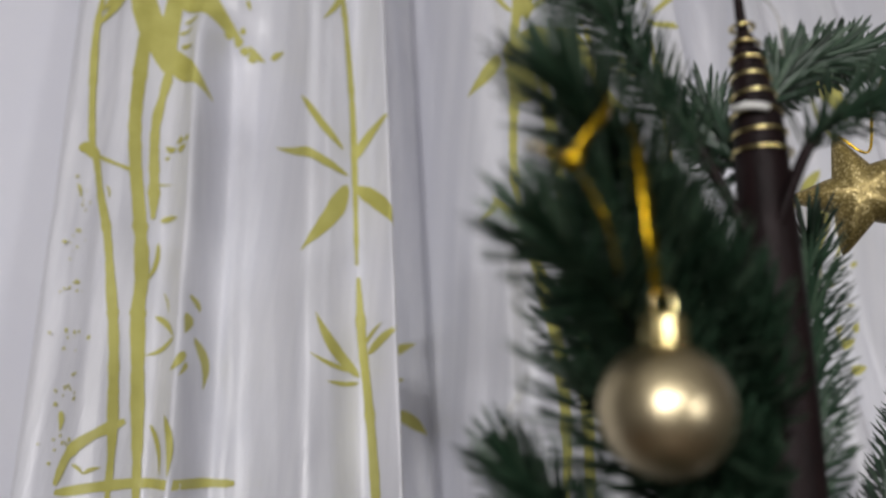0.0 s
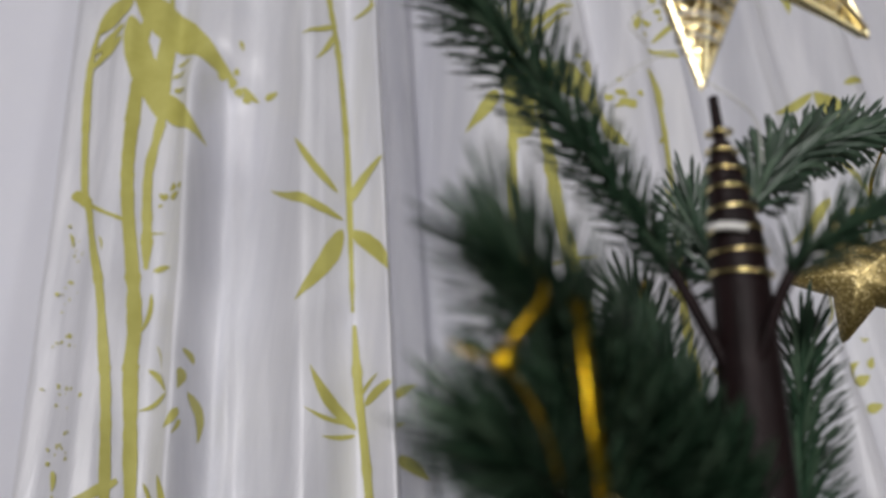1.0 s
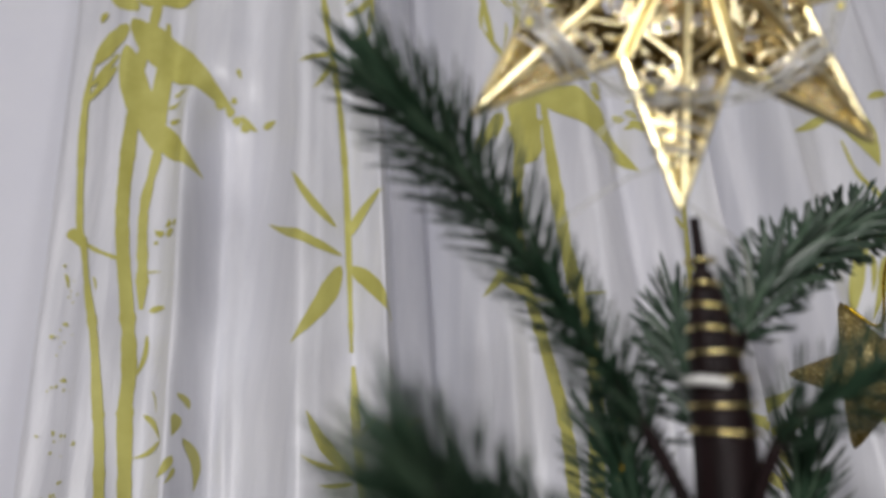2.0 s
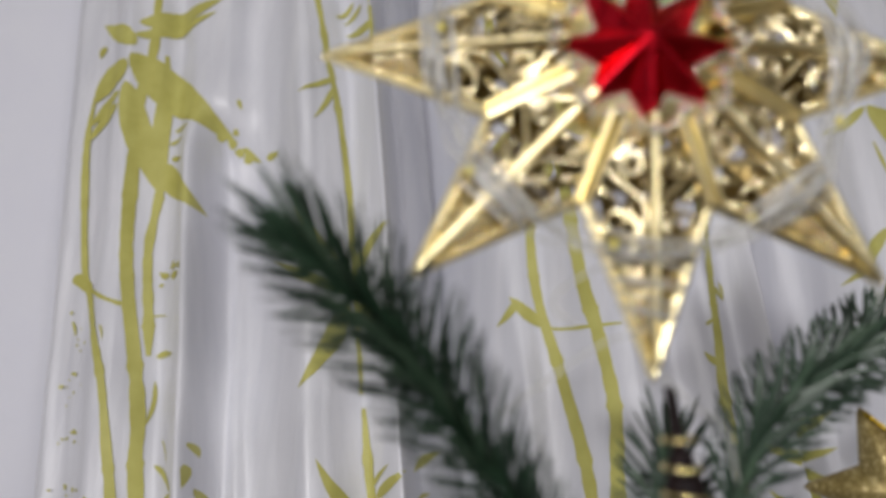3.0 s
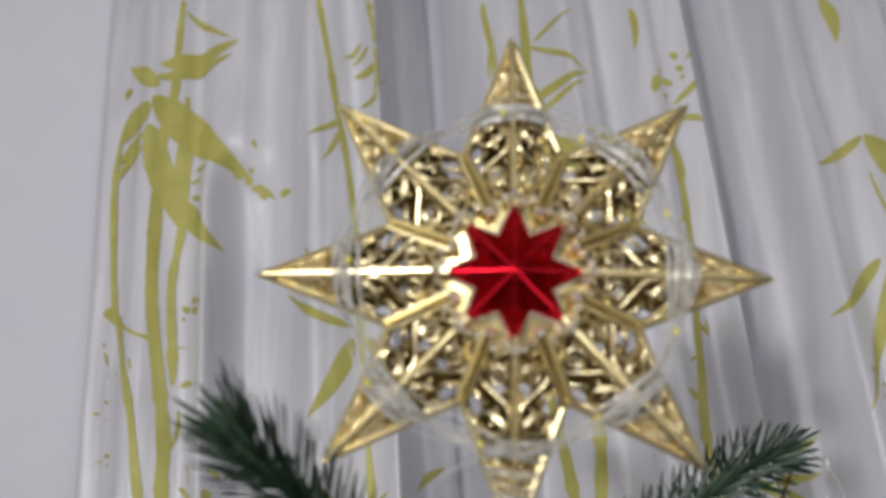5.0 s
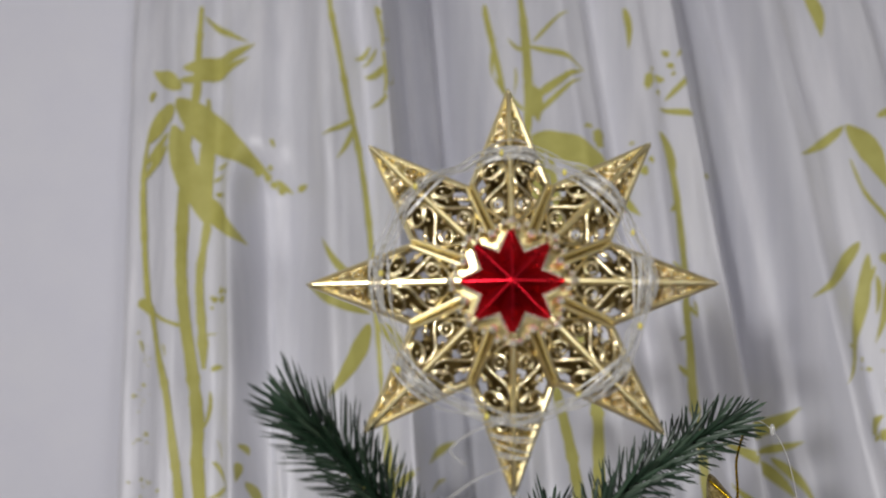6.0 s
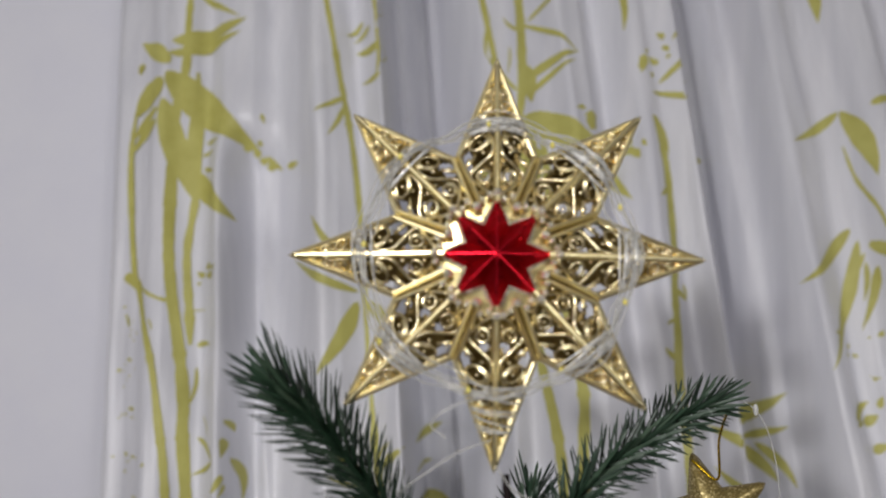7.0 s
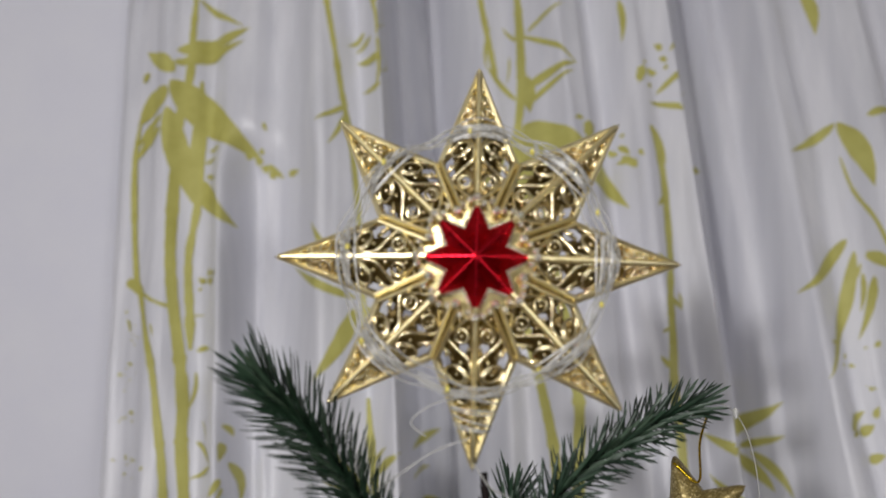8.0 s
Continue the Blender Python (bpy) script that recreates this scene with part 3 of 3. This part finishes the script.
branch([(0.184, 0.280, 1.490), (0.220, 0.318, 1.540), (0.236, 0.334, 1.600), (0.242, 0.338, 1.630)], 0.15, 0.026, 3600, 16)
branch([(0.178, 0.275, 1.440), (0.130, 0.268, 1.480), (0.098, 0.262, 1.505), (0.082, 0.260, 1.520)], 0.12, 0.022, 6000, 17)
branch([(0.181, 0.276, 1.540), (0.170, 0.302, 1.590), (0.163, 0.320, 1.622), (0.160, 0.328, 1.638)], 0.10, 0.028, 4600, 18)
branch([(0.180, 0.276, 1.630), (0.184, 0.308, 1.662), (0.188, 0.326, 1.680), (0.190, 0.330, 1.690)], 0.10, 0.025, 2700, 19)
branch([(0.179, 0.272, 1.480), (0.140, 0.250, 1.510), (0.115, 0.240, 1.530), (0.100, 0.232, 1.545)], 0.10, 0.033, 4400, 20)
branch([(0.182, 0.268, 1.460), (0.215, 0.245, 1.490), (0.235, 0.235, 1.505), (0.250, 0.230, 1.515)], 0.10, 0.03, 2500, 21)
branch([(0.179, 0.274, 1.570), (0.150, 0.290, 1.585), (0.135, 0.300, 1.592), (0.125, 0.305, 1.600)], 0.10, 0.03, 4400, 22)
branch([(0.178, 0.266, 1.555), (0.150, 0.252, 1.575), (0.125, 0.244, 1.588), (0.112, 0.240, 1.597)], 0.10, 0.031, 4800, 23)
branch([(0.178, 0.268, 1.500), (0.145, 0.285, 1.540), (0.130, 0.295, 1.560), (0.120, 0.300, 1.575)], 0.10, 0.032, 4200, 24)
# unseen boughs, added to cast shade on the curtain's lower right
branch([(0.184, 0.276, 1.440), (0.270, 0.290, 1.500), (0.350, 0.300, 1.570), (0.420, 0.310, 1.640)], 0.10, 0.034, 3800, 26)
branch([(0.184, 0.270, 1.400), (0.290, 0.230, 1.455), (0.380, 0.210, 1.520), (0.440, 0.200, 1.585)], 0.10, 0.034, 3800, 27)
branch([(0.182, 0.280, 1.420), (0.270, 0.340, 1.480), (0.340, 0.390, 1.545), (0.380, 0.420, 1.600)], 0.10, 0.034, 3800, 28)
# the wider tiers below
for tier in range(5):
    z = 1.34 - 0.24 * tier
    reach = 0.20 + 0.085 * tier
    first = None
    for k in range(8):
        q = 2 * math.pi * (k + 0.5 * (tier % 2)) / 8
        c, s = math.cos(q), math.sin(q)
        if first is None:
            line = [Vector((0, 0, 0)), Vector((reach * 0.4, 0, 0.05)), Vector((reach * 0.75, 0, 0.075)), Vector((reach, 0, 0.10))]
            smooth_line = curve(line, 8)
            stem_mesh = Geo().tube(smooth_line, [0.004 - 0.002 * i / (len(smooth_line) - 1) for i in range(len(smooth_line))], 7).mesh("branch", True)
            needle_mesh = needles_geo(smooth_line, 0.1, 0.032, 1500, 40 + tier).mesh("needles")
            first = True
        stem = part("branch", stem_mesh, BARK, tree)
        stem.matrix_basis = Matrix.Translation((0.001, 0, z)) @ Matrix.Rotation(q, 4, "Z")
        part("needles", needle_mesh, NEEDLE, stem, "dark green plastic needles", kind="stuff")


# ---- the star on top ----
STAR = Vector((0.1674, 0.2695, 1.8132))
R, VALLEY, HUB = 0.1, 0.0505, 0.027
star = thing("star_topper", "gold filigree eight-pointed star tree topper with a red centre", "tree topper", place=STAR)


def arm_pieces():
    """One hollow arm pointing up: its ridges, edge rails, the paired ribs to the valleys and its side walls."""
    a = radians(22.5)
    vx, vz = VALLEY * math.sin(a), VALLEY * math.cos(a)
    out = [("ridge", Geo().beam((0, -0.0150, HUB * 0.9), (0, -0.0022, R - 0.003), 0.0036, 0.0024, 0.0036, 0.0022, (0, -1, 0)))]
    for s in (-1, 1):
        out.append(("rail", Geo().beam((s * vx, -0.0035, vz), (0, -0.0006, R - 0.001), 0.0042, 0.0026, 0.0032, 0.0022, (s * 0.5, -1, 0))))
    d, n = Vector((math.sin(a), 0, math.cos(a))), Vector((math.cos(a), 0, -math.sin(a)))
    for s in (-1, 1):
        out.append(("rib", Geo().beam(d * 0.0255 + n * 0.0019 * s - Vector((0, 0.0132, 0)), d * 0.0525 + n * 0.0017 * s - Vector((0, 0.0052, 0)), 0.0025, 0.0028, 0.0036, 0.0032, n * 0.12 * s + Vector((0, -1, 0)))))
    # dark strip between the paired ribs, standing in for the gap's shade
    out.append(("groove_shade", Geo().beam(d * 0.026 - Vector((0, 0.0100, 0)), d * 0.0505 - Vector((0, 0.0024, 0)), 0.0030, 0.0030, 0.0016, 0.0016, (0, -1, 0))))
    for s in (-1, 1):
        wall = Geo().add([(s * vx, -0.0035, vz), (0, -0.0008, R), (0, 0.0008, R), (s * vx, 0.0035, vz), (s * (vx - 0.0012), -0.0035, vz), (0, -0.0008, R - 0.003), (0, 0.0008, R - 0.003), (s * (vx - 0.0012), 0.0035, vz)],
                         [(0, 1, 2, 3), (7, 6, 5, 4), (0, 4, 5, 1), (3, 2, 6, 7), (0, 3, 7, 4), (1, 5, 6, 2)])
        out.append(("side_wall", wall))
    return out


def tip_geo():
    g = Geo()
    z, w = R - 0.014, 0.0052
    return g.add([(0, -0.0034, z), (w, -0.0005, z - 0.001), (0, 0.003, z), (-w, -0.0005, z - 0.001), (0, 0, R + 0.0012)], [(0, 1, 4), (1, 2, 4), (2, 3, 4), (3, 0, 4), (3, 2, 1, 0)])


def panel_point(s, p, q, f=-1):
    """A place on one sloping side of an arm: p from hub to tip, q from ridge to edge."""
    a = radians(22.5)
    ridge = Vector((0, f * (0.0135 * (1 - p) + 0.0015 * p), HUB + (R - HUB) * p))
    vx, vz = VALLEY * math.sin(a), VALLEY * math.cos(a)
    knee = (VALLEY - HUB) / (R - HUB)
    if p < knee:
        t = p / knee
        edge = Vector((s * (HUB * math.sin(a) * (1 - t) + vx * t), f * (0.0115 * (1 - t) + 0.0035 * t), HUB * math.cos(a) * (1 - t) + vz * t))
    else:
        t = (p - knee) / (1 - knee)
        edge = Vector((s * vx * (1 - t), f * 0.0035 * (1 - t), vz * (1 - t) + R * t))
    return ridge.lerp(edge, q)


# openings cut through the sloping sides: place and half-size, along the arm and across it
HOLES = [(0.330, 0.78, 0.070, 0.17), (0.225, 0.30, 0.035, 0.16)]


def plate_geo(f, sink, first, holes):
    """Both pierced sloping sides of an arm, with their thickness."""
    g = Geo()
    n_p, n_q = 56, 16
    for s in (-1, 1):
        ids, verts, faces = {}, [], []

        def vertex(i, j, back):
            if (i, j, back) not in ids:
                q = panel_point(s, 0.01 + 0.96 * i / n_p, j / n_q, f)
                ids[(i, j, back)] = len(verts)
                verts.append(q - Vector((0, f * (sink + 0.0009 * back), 0)))
            return ids[(i, j, back)]

        def solid(i, j):
            p, q = 0.01 + 0.96 * (i + 0.5) / n_p, (j + 0.5) / n_q
            return 0 <= i < n_p and 0 <= j < n_q and p > first and not any(((p - a) / c) ** 2 + ((q - b) / d) ** 2 < 1 for a, b, c, d in holes)

        for i in range(n_p):
            for j in range(n_q):
                if solid(i, j):
                    c = ((i, j), (i + 1, j), (i + 1, j + 1), (i, j + 1))
                    faces += [tuple(vertex(*k, 0) for k in c), tuple(vertex(*k, 1) for k in reversed(c))]
                    for m, (di, dj) in enumerate(((0, -1), (1, 0), (0, 1), (-1, 0))):
                        if not solid(i + di, j + dj):
                            a, b = c[m], c[(m + 1) % 4]
                            faces.append((vertex(*a, 0), vertex(*a, 1), vertex(*b, 1), vertex(*b, 0)))
        g.add(verts, faces)
    return g


def filigree_geo():
    """Rims of the openings, scrolls and beads on both sloping sides of an arm."""
    g = Geo()
    for s in (-1, 1):
        for pc, qc, rp, rq, turns, spin in ((0.165, 0.42, 0.044, 0.20, 1.5, 1), (0.415, 0.50, 0.050, 0.27, 1.6, -1), (0.560, 0.46, 0.036, 0.24, 1.3, 1), (0.665, 0.50, 0.034, 0.28, 1.2, -1), (0.760, 0.50, 0.026, 0.26, 1.1, 1)):
            line = []
            for i in range(int(14 * turns)):
                a = 2 * math.pi * i / 14
                k = 1.08 - 0.50 * max(0.0, i / 14 - 0.75)
                line.append(panel_point(s, pc + rp * k * math.cos(a), min(0.95, max(0.05, qc + rq * k * spin * math.sin(a)))))
            g.tube(line, 0.00082, 6)
            g.ball(panel_point(s, pc, qc), 0.0010, 5, 7)
        wave = curve([panel_point(s, p, q) for p, q in ((0.03, 0.18), (0.09, 0.55), (0.19, 0.80), (0.255, 0.45), (0.31, 0.14), (0.40, 0.12), (0.50, 0.38), (0.535, 0.80))], 5)
        g.tube(wave, 0.00100, 6)
        g.tube([panel_point(s, 0.245, 0.93), panel_point(s, 0.325, 0.52)], 0.00105, 6)
        g.tube([panel_point(s, 0.345, 0.93), panel_point(s, 0.455, 0.86), panel_point(s, 0.56, 0.90)], 0.00095, 6)
        for p, q in ((0.06, 0.62), (0.10, 0.22), (0.24, 0.16), (0.335, 0.34), (0.30, 0.72), (0.49, 0.14), (0.50, 0.66), (0.61, 0.2), (0.62, 0.78), (0.715, 0.3), (0.715, 0.7), (0.83, 0.5)):
            g.ball(panel_point(s, p, q), 0.00105, 5, 7)
    return g


pieces = [(name, g.mesh(name)) for name, g in arm_pieces()]
front_mesh, back_mesh = plate_geo(-1, 0.0014, 0.60, []).mesh("front_plate"), plate_geo(1, 0.0, 0.0, HOLES).mesh("back_plate")
fil_mesh, tip_mesh = filigree_geo().mesh("filigree", True), tip_geo().mesh("tip")
for k in range(8):
    arm = part("arm", pieces[0][1], BAR, star)
    arm.matrix_basis = Matrix.Rotation(math.pi / 4 * k, 4, "Y")
    for name, me in pieces[1:]:
        part(name, me, GAP_GOLD if name == "groove_shade" else (AMBER if 2 <= k <= 6 else GOLD) if name == "side_wall" else BAR, arm)
    part("front_plate", front_mesh, GOLD, arm, "gold plate of the point")
    part("back_plate", back_mesh, GAP_GOLD, arm, "dull dark gold pierced plate behind the scrolls, gap shade in its colour")
    part("filigree", fil_mesh, SCROLL, arm, "gold scrollwork")
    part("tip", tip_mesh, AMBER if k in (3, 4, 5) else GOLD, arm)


def pointed(n, r1, r2, h0, h1, h2, back):
    """An n-pointed star in relief: peak, points and valleys, with a flat back."""
    g = Geo()
    ring = []
    for k in range(2 * n):
        a, r, h = math.pi * k / n, (r1, r2)[k % 2], (h1, h2)[k % 2]
        ring.append((r * math.sin(a), -h, r * math.cos(a)))
    verts = [(0, -h0, 0)] + ring + [(x, -back, z) for x, y, z in ring] + [(0, -back, 0)]
    m = 2 * n
    faces = [(0, 1 + (k + 1) % m, 1 + k) for k in range(m)] + [(1 + k, 1 + (k + 1) % m, 1 + m + (k + 1) % m, 1 + m + k) for k in range(m)]
    faces += [(1 + m + k, 1 + m + (k + 1) % m, 2 * m + 1) for k in range(m)]
    return g.add(verts, faces)


centre = part("centre", pointed(8, 0.0268, 0.0152, 0.0178, 0.0128, 0.0102, 0.006), RED, star, "red metallic eight-pointed centre")
part("centre_rim", pointed(8, 0.0286, 0.0176, 0.0125, 0.0102, 0.0082, 0.004), RIM, star, "pale gold rim")
for k in range(8):
    edge = part("ridge", Geo().beam((0, -0.0178, 0.0004), (0, -0.0129, 0.0262), 0.0016, 0.0011, 0.0009, 0.0007, (0, -1, 0)), RED, centre)
    edge.matrix_basis = Matrix.Rotation(math.pi / 4 * k, 4, "Y")
bead_mesh = Geo().ball((0, 0, 0), 0.0018, 6, 8).mesh("bead", True)
for k in range(32):
    a = math.pi / 8 * (k // 2 + 0.5) + (0.075 if k % 2 else -0.075)
    r = 0.0268 + 0.0018 * (k % 2)
    bead = part("bead", bead_mesh, RIM, star, "pale shiny gold bead")
    bead.location = (r * math.sin(a), -0.0126, r * math.cos(a))
# added balls stand in for bright glints at the ridge and rib ends
stud_mesh = Geo().ball((0, 0, 0), 0.0023, 6, 10).mesh("glint_stud", True)
for k in range(16):
    a = math.pi / 8 * k
    glint_stud = part("glint_stud", stud_mesh, RIM, star, "pale gold stud, added for a glint")
    r = 0.0290 if k % 2 == 0 else 0.0245
    glint_stud.location = (r * math.sin(a), -0.0150 if k % 2 == 0 else -0.0138, r * math.cos(a))
part("hub_plate", pointed(8, 0.0305, 0.0285, 0.0085, 0.0065, 0.0065, 0.002), GOLD, star)

# clear fairy-light wire wound round the star
wires = thing("fairy_light_wire", "clear fairy-light wire with tiny yellow bulbs wound round the star", "string lights", place=STAR)
rng = random.Random(5)
tracks = []
for strand in range(8):
    line = []
    r0, shift = 0.0640 + 0.0032 * rng.uniform(-1, 1), rng.uniform(0, 6.28)
    for k in range(96):
        a = 2 * math.pi * k / 96
        near = abs(((a + math.pi / 8) % (math.pi / 4)) - math.pi / 8) / (math.pi / 8)
        h = 0.0125 - 0.0075 * smooth(0.1, 1.0, near) + 0.0012 * math.sin(3 * a + shift)
        r = r0 + 0.0017 * math.sin(2 * a + shift) + 0.0013 * math.sin(5 * a + 2 * shift) + 0.0006 * math.sin(17 * a + 3 * shift) - 0.002 * near
        line.append((r * math.sin(a), -h, r * math.cos(a)))
    tracks.append(line)
    part("strand", Geo().tube(line, 0.00034, 5, closed=True), WIRE, wires, smooth=True)
for k in range(8):
    coil = []
    n = 6 if k != 4 else 8
    for i in range(n * 14):
        q = 2 * math.pi * i / 14
        r = 0.0605 + (0.0065 if k != 4 else 0.024) * i / (n * 14) + 0.0026 * math.sin(q * 0.37 + 1.7 * k) + 0.0016 * math.cos(q + k)
        wide = (R - r) / (R - 0.0467) * 0.0193 + 0.0012
        high = 0.0142 * (R - r) / (R - HUB) + 0.0028
        coil.append((wide * math.cos(q), -high * math.sin(q) if math.sin(q) > 0 else -0.006 * math.sin(q), r))
    # highlights put into the coils' paler colour; the lowest stays clear and darker
    loop = part("coil", Geo().tube(coil, 0.00052, 6), PALE_WIRE if k != 4 else WIRE, wires, smooth=True)
    loop.matrix_basis = Matrix.Rotation(math.pi / 4 * k, 4, "Y")
led_mesh = Geo().ball((0, 0, 0), 0.0013, 6, 8, 1.3).mesh("bulb", True)
for k in range(9):
    bulb = part("bulb", led_mesh, LED, wires, "tiny yellow bulb")
    bulb.location = tracks[k % 8][(7 + k * 11) % 96]


def loose(points, parent=wires, radius=0.00042):
    return part("loose_wire", Geo().tube(curve([Vector(p) - STAR for p in points], 8), radius, 5), WIRE, parent, smooth=True)


loose([(0.1674, 0.262, 1.748), (0.150, 0.262, 1.744), (0.138, 0.264, 1.735), (0.145, 0.266, 1.728)])
loose([(0.166, 0.265, 1.728), (0.150, 0.262, 1.722), (0.135, 0.262, 1.712), (0.122, 0.268, 1.702)])
loose([(0.168, 0.268, 1.716), (0.176, 0.262, 1.706), (0.186, 0.266, 1.700), (0.190, 0.27, 1.685)])
loose([(0.298, 0.347, 1.744), (0.315, 0.350, 1.742), (0.328, 0.356, 1.728), (0.336, 0.362, 1.700), (0.338, 0.365, 1.66)], radius=0.00030)
bulb = part("bulb", Geo().ball((0, 0, 0), 0.0016, 6, 8, 2.2), WIRE, wires, smooth=True)
bulb.location = Vector((0.321, 0.352, 1.738)) - STAR

loose([(0.0860, 0.262, 1.552), (0.0825, 0.260, 1.543), (0.0800, 0.260, 1.539), (0.0780, 0.260, 1.532), (0.0770, 0.262, 1.522)])
for spot in ((0.0825, 0.260, 1.543), (0.0800, 0.260, 1.539), (0.0780, 0.260, 1.532)):
    drop = part("bulb", Geo().ball((0, 0, 0), 0.0009, 6, 8, 1.8), PALE_WIRE, wires, smooth=True)
    drop.location = Vector(spot) - STAR

# ---- ornaments ----
tie = thing("gold_tie", "thin gold cord tied round a branch tip", "cord", place=(0.1600, 0.326, 1.640))
part("cord", Geo().tube(curve([(0.004, -0.004, 0.010), (0.000, -0.008, 0.004), (0.002, -0.009, -0.004), (-0.001, -0.010, -0.016), (-0.004, -0.008, -0.026)], 6), 0.0009, 6), RIBBON, tie, smooth=True)
part("knot", Geo().ball((0.002, -0.008, 0.006), 0.0018, 6, 8), RIBBON, tie, smooth=True)

bauble = thing("bauble", "small shiny gold Christmas ball hanging on gold ribbon from a branch", "bauble", place=(0.105, 0.200, 1.538))
part("ball", Geo().ball((0, 0, 0), 0.0166, 20, 32), BALL, bauble, smooth=True)
part("cap", Geo().tube([(0, 0, 0.0152), (0, 0, 0.0175), (0, 0, 0.0225), (0, 0, 0.0240)], [0.0062, 0.0060, 0.0058, 0.003], 16), GOLD, bauble, "gold cap", smooth=False)
part("loop", Geo().tube([(0.0032 * math.cos(q), 0, 0.0265 + 0.0035 * math.sin(q)) for q in (2 * math.pi * k / 14 for k in range(14))], 0.0007, 6, closed=True), GOLD, bauble, "gold wire loop", smooth=True)
part("ribbon", Geo().tube([(-0.001, 0.0, 0.028), (-0.0035, -0.001, 0.045), (-0.005, -0.001, 0.060), (-0.006, 0.002, 0.074), (-0.004, 0.006, 0.076)], 0.0030, 8, flat=0.25), RIBBON, bauble, "gold ribbon", smooth=True)

bow = thing("ribbon_bow", "shiny gold ribbon bow tied to a branch", "bow", place=(0.0775, 0.190, 1.597))
for pts in ([(0, 0, 0), (0.004, -0.002, 0.007), (0.009, -0.001, 0.014), (0.010, 0.001, 0.018)], [(0, 0, 0), (-0.006, -0.002, 0.001), (-0.012, 0, 0.0035)], [(0, 0, 0), (0.006, 0.003, -0.006), (0.011, 0.005, -0.014), (0.016, 0.009, -0.026)]):
    part("tail", Geo().tube(curve(pts, 5), 0.0017 if pts[1][0] > 0 and pts[1][2] > 0 else 0.0009, 8, flat=0.3), RIBBON, bow, smooth=True)
part("knot", Geo().ball((0, -0.001, 0), 0.0028, 8, 10), RIBBON, bow, smooth=True)


def puffy_star(r1, r2, depth, turn):
    """A rounded five-pointed star, thick in the middle."""
    g = Geo()
    n, m = 100, 8
    verts = [(0, -depth, 0)]
    for j in range(1, m + 1):
        t = j / m
        for k in range(n):
            a = 2 * math.pi * k / n
            off = abs((a - turn + math.pi / 5) % (2 * math.pi / 5) - math.pi / 5)
            r = r1 * r2 * math.sin(math.pi / 5) / (r1 * math.sin(off) + r2 * math.sin(math.pi / 5 - off))
            r = t * min(r, r1 * (0.93 - 0.35 * off * off))
            verts.append((r * math.cos(a), -depth * (1 - t ** 3), r * math.sin(a)))
    verts += [(x, 0.6 * depth, z) for x, y, z in verts[1 + (m - 1) * n:]] + [(0, 0.6 * depth, 0)]
    faces = [(0, 1 + k, 1 + (k + 1) % n) for k in range(n)]
    for j in range(m):
        for k in range(n):
            a, b2 = 1 + j * n + k, 1 + j * n + (k + 1) % n
            faces.append((a, a + n, b2 + n, b2))
    last = len(verts) - 1
    faces += [(last, last - n + (k + 1) % n, last - n + k) for k in range(n)]
    return g.add(verts, faces)


ornament = thing("star_ornament", "gold glitter star ornament hanging by a gold thread from a branch", "ornament", place=(0.302, 0.376, 1.6740))
part("body", puffy_star(0.0395, 0.0172, 0.008, radians(180)), GLITTER, ornament, smooth=True).rotation_euler = (0, 0, radians(-32))
part("thread", Geo().tube(curve([(-0.011, 0.0, 0.032), (0.002, -0.006, 0.022), (0.001, -0.014, 0.046), (0.003, -0.028, 0.067)], 6), 0.0008, 6), RIBBON, ornament, "gold thread", smooth=True)
